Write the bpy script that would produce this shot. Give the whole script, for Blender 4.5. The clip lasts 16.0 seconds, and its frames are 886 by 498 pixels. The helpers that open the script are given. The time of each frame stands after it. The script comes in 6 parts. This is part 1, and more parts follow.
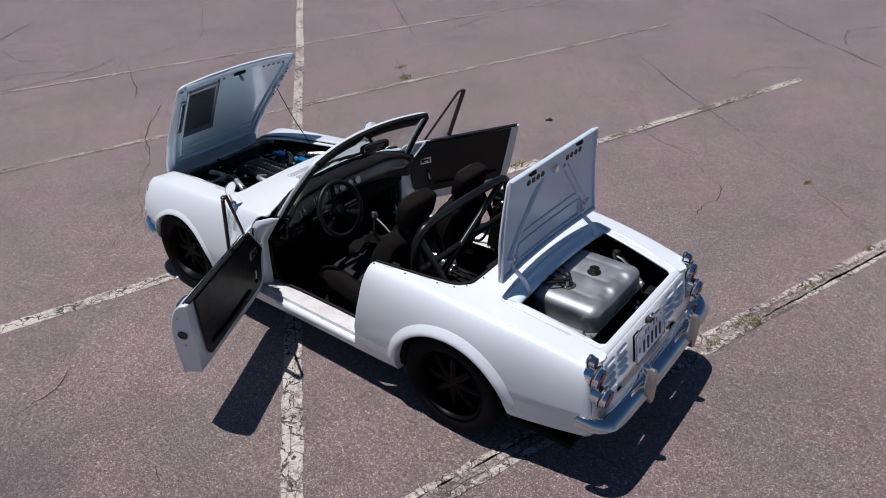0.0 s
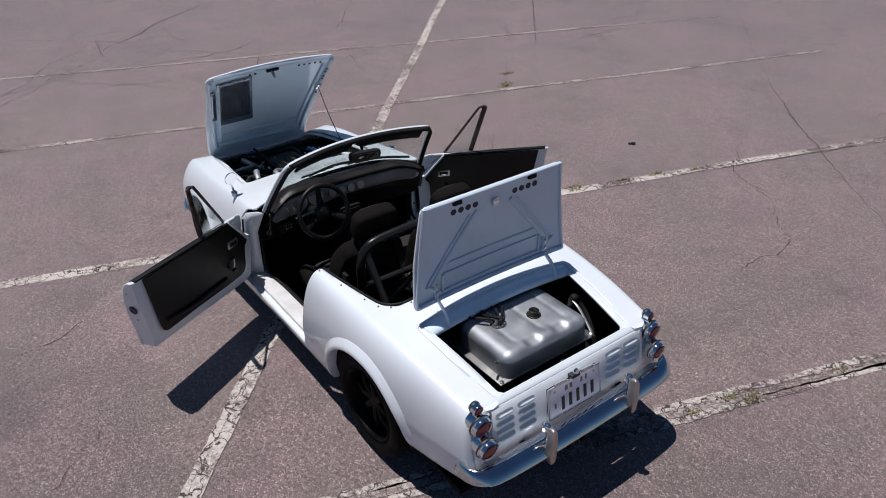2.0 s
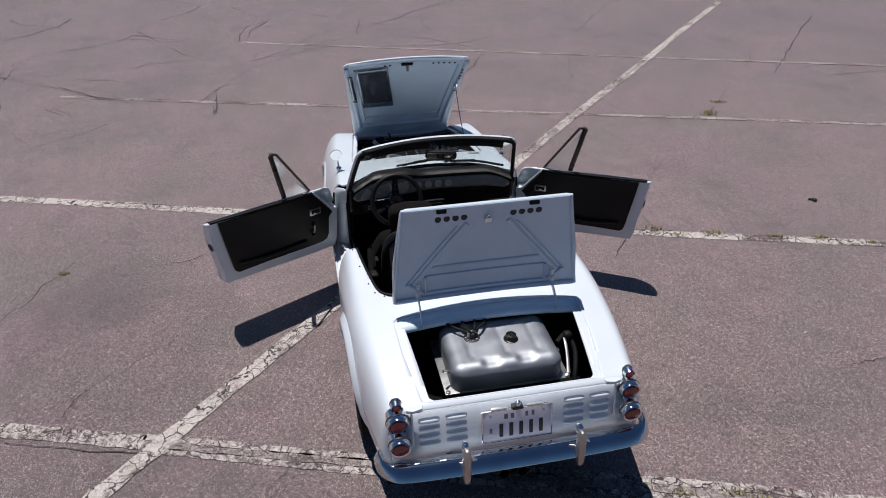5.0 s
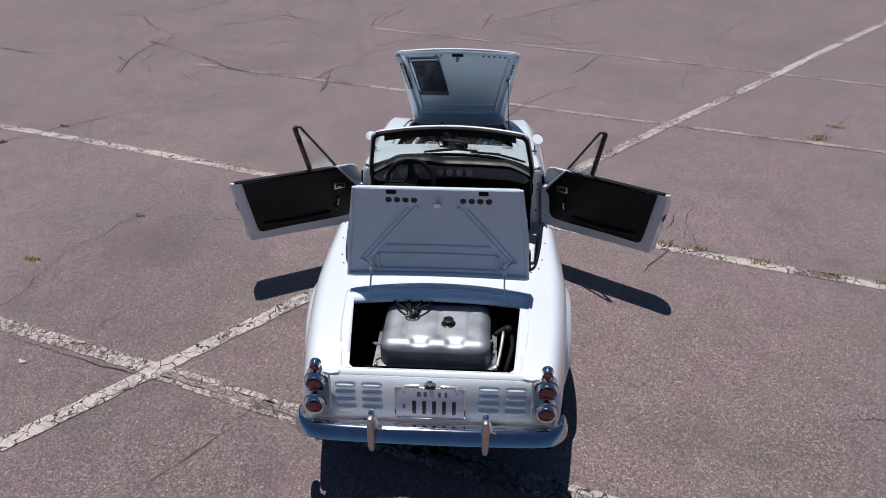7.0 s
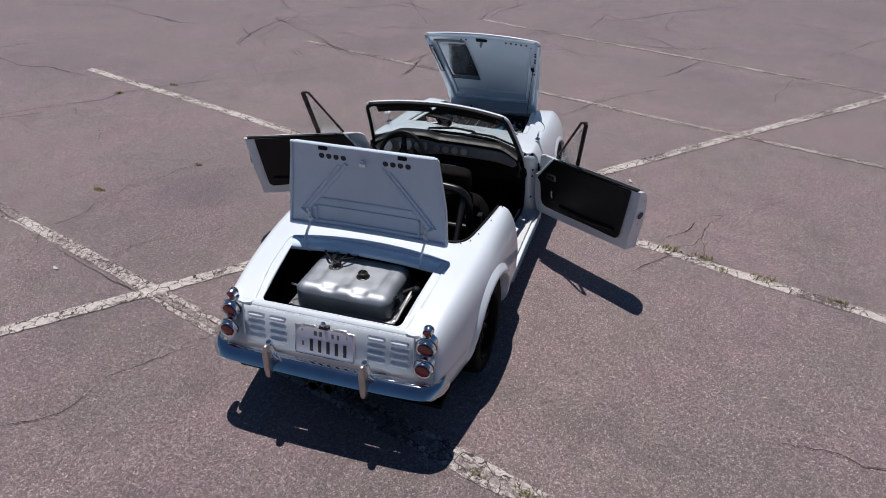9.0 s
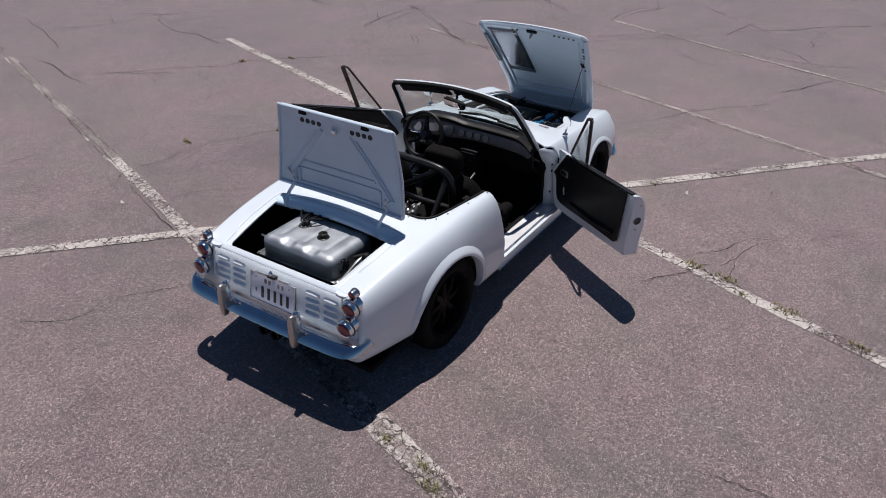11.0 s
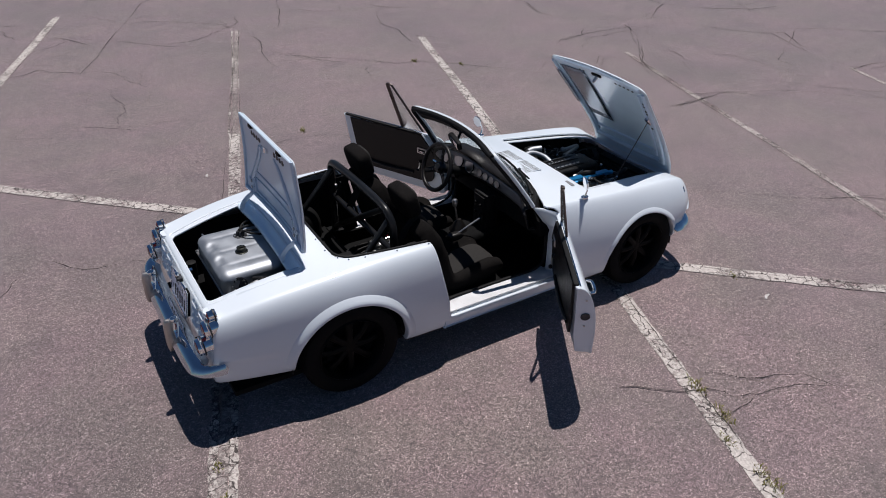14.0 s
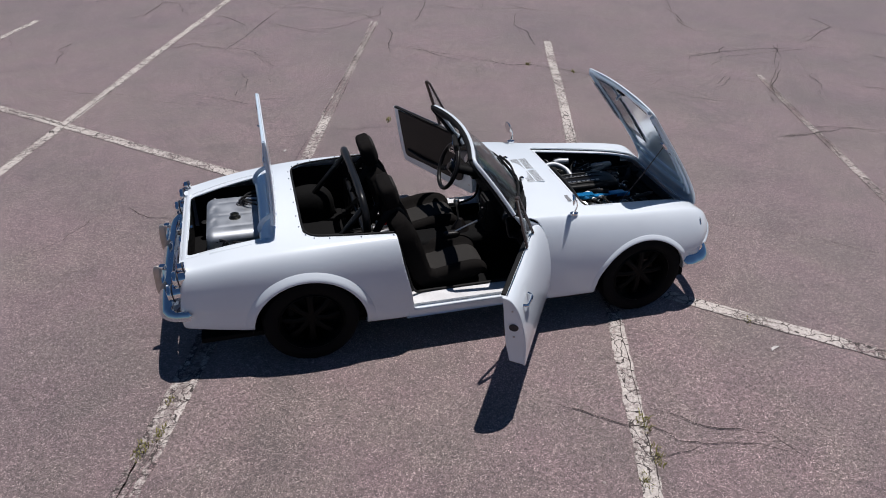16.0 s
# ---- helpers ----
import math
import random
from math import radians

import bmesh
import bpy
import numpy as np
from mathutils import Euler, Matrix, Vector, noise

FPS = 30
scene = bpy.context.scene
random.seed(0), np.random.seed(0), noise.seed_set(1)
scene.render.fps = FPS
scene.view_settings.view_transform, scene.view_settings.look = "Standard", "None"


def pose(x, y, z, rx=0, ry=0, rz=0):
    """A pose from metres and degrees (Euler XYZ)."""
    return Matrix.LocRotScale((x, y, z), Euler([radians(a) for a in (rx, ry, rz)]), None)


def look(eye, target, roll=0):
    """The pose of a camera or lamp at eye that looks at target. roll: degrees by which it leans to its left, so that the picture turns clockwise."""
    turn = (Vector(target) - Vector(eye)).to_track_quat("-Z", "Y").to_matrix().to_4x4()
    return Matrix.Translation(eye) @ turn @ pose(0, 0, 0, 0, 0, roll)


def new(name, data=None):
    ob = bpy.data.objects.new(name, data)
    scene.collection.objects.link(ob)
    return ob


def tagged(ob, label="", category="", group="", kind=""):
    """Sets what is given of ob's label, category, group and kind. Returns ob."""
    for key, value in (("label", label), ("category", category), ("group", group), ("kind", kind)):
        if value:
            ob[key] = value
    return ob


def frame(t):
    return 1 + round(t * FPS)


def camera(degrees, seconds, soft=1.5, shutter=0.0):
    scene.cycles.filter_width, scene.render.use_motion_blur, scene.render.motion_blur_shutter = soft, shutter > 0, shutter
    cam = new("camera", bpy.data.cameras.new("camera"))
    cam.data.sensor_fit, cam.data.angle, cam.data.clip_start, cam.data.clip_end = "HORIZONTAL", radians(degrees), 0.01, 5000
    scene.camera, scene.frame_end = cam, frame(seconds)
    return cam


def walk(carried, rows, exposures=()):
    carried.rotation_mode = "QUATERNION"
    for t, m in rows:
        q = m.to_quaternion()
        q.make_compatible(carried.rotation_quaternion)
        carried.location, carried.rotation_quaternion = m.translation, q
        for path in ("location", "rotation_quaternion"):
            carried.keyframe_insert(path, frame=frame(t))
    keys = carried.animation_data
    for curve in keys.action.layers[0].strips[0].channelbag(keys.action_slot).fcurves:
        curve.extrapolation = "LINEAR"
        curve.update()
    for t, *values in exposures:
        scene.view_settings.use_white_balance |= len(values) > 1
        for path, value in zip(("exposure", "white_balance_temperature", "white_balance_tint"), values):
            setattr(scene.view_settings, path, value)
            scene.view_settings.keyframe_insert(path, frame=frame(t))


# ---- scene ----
cam = camera(63.6, 16.0, soft=0.95)
METRES, EYE, TILT, LEAN, TURN = 9.2186, 2.7750, 0.0, 0.0, 218.1
START_X, START_Y = -1.695, 2.863
ROWS = [
    (0.0, 0.0, 0.0, 0.0, -0.65, -30.92, 1.08),
    (0.5, 0.0289, 0.0051, 0.0012, 4.1, -30.92, 1.08),
    (1.0, 0.0588, 0.0129, 0.0025, 8.78, -30.91, 1.06),
    (1.5, 0.0911, 0.0218, 0.004, 12.07, -30.84, 1.0),
    (2.0, 0.1224, 0.0296, 0.0048, 15.14, -30.81, 0.92),
    (2.5, 0.1443, 0.0355, 0.0067, 19.46, -30.78, 0.87),
    (3.0, 0.1692, 0.0448, 0.0077, 24.17, -30.7, 0.79),
    (3.5, 0.189, 0.0562, 0.0089, 28.93, -30.69, 0.71),
    (4.0, 0.2094, 0.0654, 0.0115, 32.59, -30.61, 0.64),
    (6.5, 0.3176, 0.134, 0.0133, 51.39, -30.66, 0.21),
    (7.0, 0.3393, 0.1559, 0.0128, 54.85, -30.67, 0.1),
    (7.5, 0.3611, 0.1791, 0.0111, 58.27, -30.67, 0.01),
    (8.0, 0.3836, 0.2026, 0.0089, 61.84, -30.68, -0.09),
    (8.5, 0.4087, 0.2286, 0.0076, 65.68, -30.66, -0.16),
    (9.0, 0.4286, 0.2558, 0.0067, 69.11, -30.65, -0.25),
    (9.5, 0.4445, 0.2821, 0.0042, 72.92, -30.69, -0.31),
    (10.0, 0.4598, 0.3115, 0.0008, 76.73, -30.72, -0.4),
    (12.5, 0.454, 0.4722, 0.0026, 96.22, -30.99, -0.77),
    (13.0, 0.4395, 0.5089, 0.0053, 100.3, -31.04, -0.84),
    (13.5, 0.4191, 0.5458, 0.0101, 105.12, -31.11, -0.92),
    (14.0, 0.3997, 0.5809, 0.0129, 109.93, -31.17, -0.98),
    (14.5, 0.3875, 0.6106, 0.0149, 115.32, -31.25, -1.0),
    (15.0, 0.3735, 0.6429, 0.0181, 119.0, -31.32, -1.05),
    (15.5, 0.3628, 0.6758, 0.0205, 122.48, -31.42, -1.12),
    (16.0, 0.3509, 0.7073, 0.0231, 126.4, -31.55, -1.11),
]
walk(cam, [(t, pose(START_X, START_Y, EYE, TILT, LEAN, TURN) @ pose(METRES * x, METRES * y, METRES * z, 90 + pitch, roll, yaw)) for t, x, y, z, yaw, pitch, roll in ROWS])

# ---- light ----
SUN_TO = Vector((0.175, 0.12, 1.0)).normalized()
world = bpy.data.worlds.new("sky")
scene.world = world
world.use_nodes = True
wn = world.node_tree.nodes
sky = wn.new("ShaderNodeTexSky")
sky.sky_type, sky.sun_disc = "NISHITA", False
sky.sun_elevation = math.asin(SUN_TO.z)
sky.sun_rotation = math.atan2(SUN_TO.x, SUN_TO.y)
sky.altitude, sky.air_density, sky.dust_density, sky.ozone_density = 2000, 1.0, 0.1, 5.5
wn["Background"].inputs["Strength"].default_value = 0.043
tint = wn.new("ShaderNodeHueSaturation")
tint.inputs["Saturation"].default_value = 1.08
world.node_tree.links.new(sky.outputs["Color"], tint.inputs["Color"])
world.node_tree.links.new(tint.outputs["Color"], wn["Background"].inputs["Color"])
sun_data = bpy.data.lights.new("sun", "SUN")
sun_data.energy, sun_data.angle, sun_data.color = 4.45, radians(0.53), (1.0, 0.955, 0.935)
sun = new("sun", sun_data)
sun.matrix_world = look((0, 0, 30), Vector((0, 0, 30)) - SUN_TO)
scene.view_settings.exposure = 0.0


# ---- materials ----
def nodes_of(m):
    m.use_nodes = True
    return m.node_tree.nodes, m.node_tree.links, m.node_tree.nodes["Principled BSDF"]


def tex(n, l, kind, coord, **inputs):
    t = n.new(kind)
    l.new(coord, t.inputs["Vector"])
    for key, value in inputs.items():
        t.inputs[key].default_value = value
    return t


def ramp(n, l, fac, *stops):
    r = n.new("ShaderNodeValToRGB")
    l.new(fac, r.inputs["Fac"])
    e = r.color_ramp.elements
    while len(e) < len(stops):
        e.new(0.5)
    for el, (p, c) in zip(e, stops):
        el.position = p
        el.color = (*c, 1) if len(c) == 3 else (c[0], c[0], c[0], 1)
    return r.outputs["Color"]


def mixed(n, l, fac, a, b, mode="MIX"):
    m = n.new("ShaderNodeMix")
    m.data_type, m.blend_type = "RGBA", mode
    for sock, v in ((m.inputs[0], fac), (m.inputs[6], a), (m.inputs[7], b)):
        if isinstance(v, (int, float)):
            sock.default_value = v
        elif isinstance(v, tuple):
            sock.default_value = (*v, 1)
        else:
            l.new(v, sock)
    return m.outputs[2]


def bumped(n, l, b, height, strength, distance):
    u = n.new("ShaderNodeBump")
    u.inputs["Strength"].default_value, u.inputs["Distance"].default_value = strength, distance
    l.new(height, u.inputs["Height"])
    l.new(u.outputs["Normal"], b.inputs["Normal"])


def mat(name, col, rough=0.5, metal=0.0, var=0.08, scale=6.0, fine=150.0, bump=0.0, coat=0.0, dust=0.0, spec=0.5):
    m = bpy.data.materials.new(name)
    n, l, b = nodes_of(m)
    co = n.new("ShaderNodeTexCoord").outputs["Object"]
    big = tex(n, l, "ShaderNodeTexNoise", co, Scale=scale, Detail=5.0)
    small = tex(n, l, "ShaderNodeTexNoise", co, Scale=fine, Detail=3.0)
    lo, hi = [tuple(min(1, max(0, c * k)) for c in col) for k in (1 - var, 1 + var)]
    base = ramp(n, l, big.outputs["Fac"], (0.3, lo), (0.7, hi))
    base = mixed(n, l, 0.35 * min(1, var * 4), base, ramp(n, l, small.outputs["Fac"], (0.35, lo), (0.65, hi)))
    if dust:
        spot = tex(n, l, "ShaderNodeTexNoise", co, Scale=scale * 2.7, Detail=8.0, Roughness=0.7)
        base = mixed(n, l, ramp(n, l, spot.outputs["Fac"], (0.5, (0.0,)), (0.75, (dust,))), base, (0.35, 0.31, 0.28))
    l.new(base, b.inputs["Base Color"])
    l.new(ramp(n, l, big.outputs["Fac"], (0.3, (max(0.02, rough * 0.85),)), (0.75, (min(1, rough * 1.2),))), b.inputs["Roughness"])
    b.inputs["Metallic"].default_value = metal
    b.inputs["Coat Weight"].default_value = coat
    b.inputs["Coat Roughness"].default_value = 0.06
    b.inputs["Specular IOR Level"].default_value = spec
    if bump:
        bumped(n, l, b, small.outputs["Fac"], bump, 0.002)
    return m


PAINT = mat("white_paint", (0.70, 0.757, 0.815), 0.36, 0.0, 0.025, 2.0, 400, 0.0, 0.85, 0.03)
# body white with bluish shade put into the colour, for undersides and ribs
SHADED_WHITE = mat("shaded_white_paint", (0.545, 0.655, 0.77), 0.36, 0.0, 0.04, 5.0, 300, 0.02, 0.2, 0.1)
# white gloss with the blue of reflected sky put into its base colour
SKY_TINTED = mat("sky_tinted_gloss_paint", (0.70, 0.85, 0.98), 0.2, 0.0, 0.05, 4.0, 200, 0.01, 1.0)
BLACK = mat("black_trim", (0.008, 0.008, 0.0085), 0.65, 0.0, 0.3, 9.0, 300, 0.1, spec=0.2)
CARPET = mat("black_carpet", (0.0045, 0.0045, 0.0048), 0.95, 0.0, 0.4, 14.0, 900, 0.6, spec=0.15)
VINYL = mat("black_vinyl", (0.0075, 0.0065, 0.0065), 0.42, 0.0, 0.25, 14.0, 500, 0.3, spec=0.28)
CLOTH = mat("charcoal_cloth", (0.0095, 0.0085, 0.0082), 0.9, 0.0, 0.3, 20.0, 900, 0.5, spec=0.06)
GREYCLOTH = mat("grey_seat_cloth", (0.028, 0.0265, 0.0255), 0.9, 0.0, 0.2, 25.0, 900, 0.5, spec=0.15)
RUBBER = mat("tyre_rubber", (0.0055, 0.0055, 0.006), 0.75, 0.0, 0.3, 12.0, 300, 0.2, spec=0.09)
RIMBLACK = mat("gloss_black_metal", (0.006, 0.006, 0.0065), 0.28, 0.2, 0.2, 10.0, 300)
WHEELBLACK = mat("satin_black_alloy", (0.0028, 0.0028, 0.003), 0.45, 0.0, 0.3, 10.0, 300, spec=0.09)
CHROME = mat("chrome", (0.78, 0.79, 0.80), 0.05, 1.0, 0.03, 8.0, 300)
COVER = mat("cast_black_cover", (0.004, 0.004, 0.0045), 0.38, 0.0, 0.3, 12.0, 300, 0.1, spec=0.2)
BLADE = mat("worn_bumper_chrome", (0.56, 0.59, 0.63), 0.07, 1.0, 0.10, 7.0, 60, 0.02)
STEEL = mat("worn_steel", (0.5, 0.5, 0.5), 0.32, 1.0, 0.2, 14.0, 300, 0.05)
TANK = mat("tank_aluminium", (0.36, 0.38, 0.41), 0.53, 0.85, 0.12, 9.0, 220, 0.04)
FLANGE = mat("flange_steel", (0.34, 0.34, 0.34), 0.4, 0.8, 0.15, 18.0, 220, 0.04)
RED = mat("red_lens", (0.20, 0.012, 0.010), 0.12, 0.0, 0.15, 60.0, 300, 0.1, 0.8)
SILLPLATE = mat("dusty_sill_paint", (0.60, 0.605, 0.62), 0.6, 0.0, 0.12, 9.0, 200, 0.1, dust=0.4)
TUBING = mat("satin_black_tube", (0.006, 0.006, 0.0065), 0.36, 0.0, 0.2, 10.0, 300, spec=0.4)
GREY = mat("grey_dash_panel", (0.20, 0.20, 0.21), 0.36, 0.0, 0.1, 20.0, 300, 0.05)
DIAL = mat("gauge_face", (0.05, 0.056, 0.065), 0.2, 0.0, 0.1, 60.0, 300)
PLATE = mat("plate_enamel", (0.74, 0.73, 0.82), 0.4, 0.0, 0.03, 20.0, 300)
INK = mat("dark_ink", (0.02, 0.02, 0.025), 0.5, 0.0, 0.1, 20.0, 300)
BLUE = mat("blue_anodised", (0.008, 0.22, 0.50), 0.3, 0.6, 0.15, 20.0, 300)
FOIL = mat("heat_shield_foil", (0.24, 0.27, 0.315), 0.16, 0.75, 0.15, 6.0, 14, 0.9)
DARKCHROME = mat("dark_bronze_frame", (0.085, 0.066, 0.060), 0.3, 0.6, 0.2, 12.0, 300)
OVERRIDER = mat("dull_overrider", (0.50, 0.46, 0.43), 0.35, 0.9, 0.12, 16.0, 300)
BRONZE = mat("fuel_cap_metal", (0.035, 0.036, 0.03), 0.3, 0.7, 0.3, 40.0, 300)

GLASS = bpy.data.materials.new("clear_glass")
gn, gl, _ = nodes_of(GLASS)
clear = gn.new("ShaderNodeBsdfTransparent")
clear.inputs["Color"].default_value = (0.94, 0.97, 0.965, 1)
gloss = gn.new("ShaderNodeBsdfGlossy")
gloss.inputs["Roughness"].default_value = 0.02
facing = gn.new("ShaderNodeLayerWeight")
facing.inputs["Blend"].default_value = 0.5
power = gn.new("ShaderNodeMath")
power.operation = "POWER"
power.inputs[1].default_value = 4.0
gl.new(facing.outputs["Facing"], power.inputs[0])
fres = gn.new("ShaderNodeMath")
fres.operation = "MULTIPLY_ADD"
fres.inputs[1].default_value, fres.inputs[2].default_value = 0.6, 0.016
gl.new(power.outputs[0], fres.inputs[0])
gmix = gn.new("ShaderNodeMixShader")
gl.new(fres.outputs[0], gmix.inputs["Fac"])
gl.new(clear.outputs["BSDF"], gmix.inputs[1])
gl.new(gloss.outputs["BSDF"], gmix.inputs[2])
gl.new(gmix.outputs["Shader"], gn["Material Output"].inputs["Surface"])


# dark worn patches in the asphalt: centre, half sizes, darkness
STAINS = (((0.95, 2.25), (1.7, 1.05), 0.80), ((6.7, 2.6), (0.8, 0.7), 0.84), ((1.6, 2.45), (0.5, 0.4), 0.84), ((-1.5, -0.3), (1.0, 1.5), 0.88), ((-1.1, 1.6), (1.1, 1.0), 0.89))


def soft_edge(n, l, value):
    """1 well inside a patch, 0 outside it."""
    r = n.new("ShaderNodeMapRange")
    r.interpolation_type = "SMOOTHSTEP"
    l.new(value, r.inputs["Value"])
    for key, v in (("From Min", 1.25), ("From Max", 1.95), ("To Min", 1.0), ("To Max", 0.0)):
        r.inputs[key].default_value = v
    return r.outputs["Result"]


def asphalt_nodes(n, l, b):
    """Weathered asphalt with a pinkish aggregate; returns its colour and height."""
    co = n.new("ShaderNodeTexCoord").outputs["Object"]
    stones = tex(n, l, "ShaderNodeTexVoronoi", co, Scale=185.0)
    grit = tex(n, l, "ShaderNodeTexVoronoi", co, Scale=330.0)
    patch = tex(n, l, "ShaderNodeTexNoise", co, Scale=0.55, Detail=6.0, Roughness=0.6)
    mid = tex(n, l, "ShaderNodeTexNoise", co, Scale=5.0, Detail=8.0, Roughness=0.7)
    one = n.new("ShaderNodeSeparateColor")
    l.new(stones.outputs["Color"], one.inputs["Color"])
    two = n.new("ShaderNodeSeparateColor")
    l.new(grit.outputs["Color"], two.inputs["Color"])
    c1 = ramp(n, l, one.outputs["Red"], (0.0, (0.0134, 0.0100, 0.0102)), (0.36, (0.1077, 0.0787, 0.0815)), (0.76, (0.1990, 0.1477, 0.1516)), (1.0, (0.6494, 0.5491, 0.5309)))
    c2 = ramp(n, l, two.outputs["Green"], (0.0, (0.0269, 0.0200, 0.0206)), (0.6, (0.1399, 0.1021, 0.1055)), (1.0, (0.4393, 0.3533, 0.3487)))
    col = mixed(n, l, 0.35, c1, c2)
    clump = tex(n, l, "ShaderNodeTexNoise", co, Scale=46.0, Detail=4.0, Roughness=0.65)
    col = mixed(n, l, 0.95, col, ramp(n, l, clump.outputs["Fac"], (0.36, (0.66, 0.65, 0.66)), (0.64, (1.36, 1.34, 1.33))), "MULTIPLY")
    mottle = tex(n, l, "ShaderNodeTexNoise", co, Scale=19.0, Detail=5.0, Roughness=0.7)
    col = mixed(n, l, 0.7, col, ramp(n, l, mottle.outputs["Fac"], (0.36, (0.80, 0.79, 0.80)), (0.64, (1.20, 1.19, 1.18))), "MULTIPLY")
    gap = ramp(n, l, stones.outputs["Distance"], (0.35, (1.0,)), (0.75, (0.55,)))
    col = mixed(n, l, 0.7, col, gap, "MULTIPLY")
    col = mixed(n, l, 0.7, col, ramp(n, l, patch.outputs["Fac"], (0.3, (0.70, 0.71, 0.74)), (0.5, (1.0, 0.98, 0.98)), (0.7, (1.2, 1.15, 1.12))), "MULTIPLY")
    hue = tex(n, l, "ShaderNodeTexNoise", co, Scale=1.15, Detail=5.0, Roughness=0.65)
    col = mixed(n, l, 1.0, col, ramp(n, l, hue.outputs["Fac"], (0.40, (0.96, 1.01, 0.95)), (0.60, (1.05, 0.995, 1.04))), "MULTIPLY")
    stain = tex(n, l, "ShaderNodeTexNoise", co, Scale=1.6, Detail=4.0, Roughness=0.55)
    col = mixed(n, l, 0.6, col, ramp(n, l, stain.outputs["Fac"], (0.32, (0.66, 0.66, 0.68)), (0.46, (1.0, 1.0, 1.0))), "MULTIPLY")
    col = mixed(n, l, 0.75, col, ramp(n, l, mid.outputs["Fac"], (0.3, (0.72, 0.71, 0.72)), (0.7, (1.22, 1.2, 1.18))), "MULTIPLY")
    for centre, size, dark in STAINS:
        place = n.new("ShaderNodeMapping")
        place.vector_type = "TEXTURE"
        place.inputs["Location"].default_value = (*centre, 0)
        place.inputs["Scale"].default_value = (*size, 1)
        l.new(co, place.inputs["Vector"])
        reach = n.new("ShaderNodeVectorMath")
        reach.operation = "LENGTH"
        l.new(place.outputs["Vector"], reach.inputs[0])
        ragged = n.new("ShaderNodeMath")
        ragged.operation = "MULTIPLY_ADD"
        l.new(stain.outputs["Fac"], ragged.inputs[0])
        ragged.inputs[1].default_value = 1.5
        l.new(reach.outputs["Value"], ragged.inputs[2])
        col = mixed(n, l, soft_edge(n, l, ragged.outputs[0]), col, mixed(n, l, 1.0, col, (dark, dark, dark * 1.02), "MULTIPLY"))
    height = mixed(n, l, 0.5, ramp(n, l, stones.outputs["Distance"], (0.0, (1.0,)), (0.7, (0.0,))), one.outputs["Green"])
    return co, col, height


ASPHALT = bpy.data.materials.new("weathered_asphalt")
an, al, ab = nodes_of(ASPHALT)
_, acol, ahei = asphalt_nodes(an, al, ab)
al.new(acol, ab.inputs["Base Color"])
ab.inputs["Roughness"].default_value = 0.75
ab.inputs["Sheen Weight"].default_value = 0.6
ab.inputs["Sheen Roughness"].default_value = 0.6
ab.inputs["Sheen Tint"].default_value = (1.0, 0.83, 0.79, 1)
bumped(an, al, ab, ahei, 0.5, 0.003)

def line_paint(name, start, full, most, crack=0.045):
    """Old road paint over the asphalt: start and full set how much of it is left."""
    m = bpy.data.materials.new(name)
    n, l, b = nodes_of(m)
    co, col, hei = asphalt_nodes(n, l, b)
    wear = tex(n, l, "ShaderNodeTexNoise", co, Scale=24.0, Detail=9.0, Roughness=0.8)
    big = tex(n, l, "ShaderNodeTexNoise", co, Scale=1.7, Detail=3.0)
    both = mixed(n, l, 0.4, wear.outputs["Fac"], big.outputs["Fac"])
    warp = tex(n, l, "ShaderNodeTexNoise", co, Scale=9.0, Detail=5.0)
    bent = mixed(n, l, 0.14, co, warp.outputs["Color"])
    split = []
    for size, width in ((10.0, 0.034), (19.0, 0.022)):
        chip = tex(n, l, "ShaderNodeTexVoronoi", bent, Scale=size)
        chip.feature = "DISTANCE_TO_EDGE"
        split.append(ramp(n, l, chip.outputs["Distance"], (width * 0.5, (0.0,)), (width, (1.0,))))
    some = ramp(n, l, big.outputs["Fac"], (0.45, (0.0,)), (0.55, (1.0,)))
    whole = mixed(n, l, 1.0, split[0], mixed(n, l, some, split[1], (1.0, 1.0, 1.0)), "MULTIPLY")
    left = mixed(n, l, 1.0, whole, ramp(n, l, both, (start, (0.0,)), (full, (most,))), "MULTIPLY")
    tone = tex(n, l, "ShaderNodeTexNoise", co, Scale=90.0, Detail=4.0)
    paint = ramp(n, l, tone.outputs["Fac"], (0.3, (0.38, 0.345, 0.32)), (0.7, (0.66, 0.61, 0.57)))
    col = mixed(n, l, whole, (crack, crack * 0.8, crack * 0.76), col)
    l.new(mixed(n, l, left, col, paint), b.inputs["Base Color"])
    b.inputs["Roughness"].default_value = 0.8
    bumped(n, l, b, hei, 0.4, 0.003)
    return m


LINE = line_paint("worn_line_paint", 0.41, 0.50, 0.86)
WORN = line_paint("much_worn_line_paint", 0.45, 0.53, 0.85)
FAINT = line_paint("faded_line_paint", 0.43, 0.58, 0.62, 0.075)
GHOST = line_paint("ghost_line_paint", 0.36, 0.60, 0.52, 0.085)

CRACK = mat("crack_shadow", (0.052, 0.041, 0.039), 0.95, 0.0, 0.4, 30.0, 400, 0.4)
GRIT = mat("pale_grit", (0.34, 0.30, 0.28), 0.9, 0.0, 0.3, 60.0, 300)
CHIP = mat("old_paint_chip", (0.50, 0.475, 0.46), 0.7, 0.0, 0.2, 60.0, 300, 0.2)
WEED = mat("dry_green_weed", (0.20, 0.185, 0.05), 0.7, 0.0, 0.45, 40.0, 200)


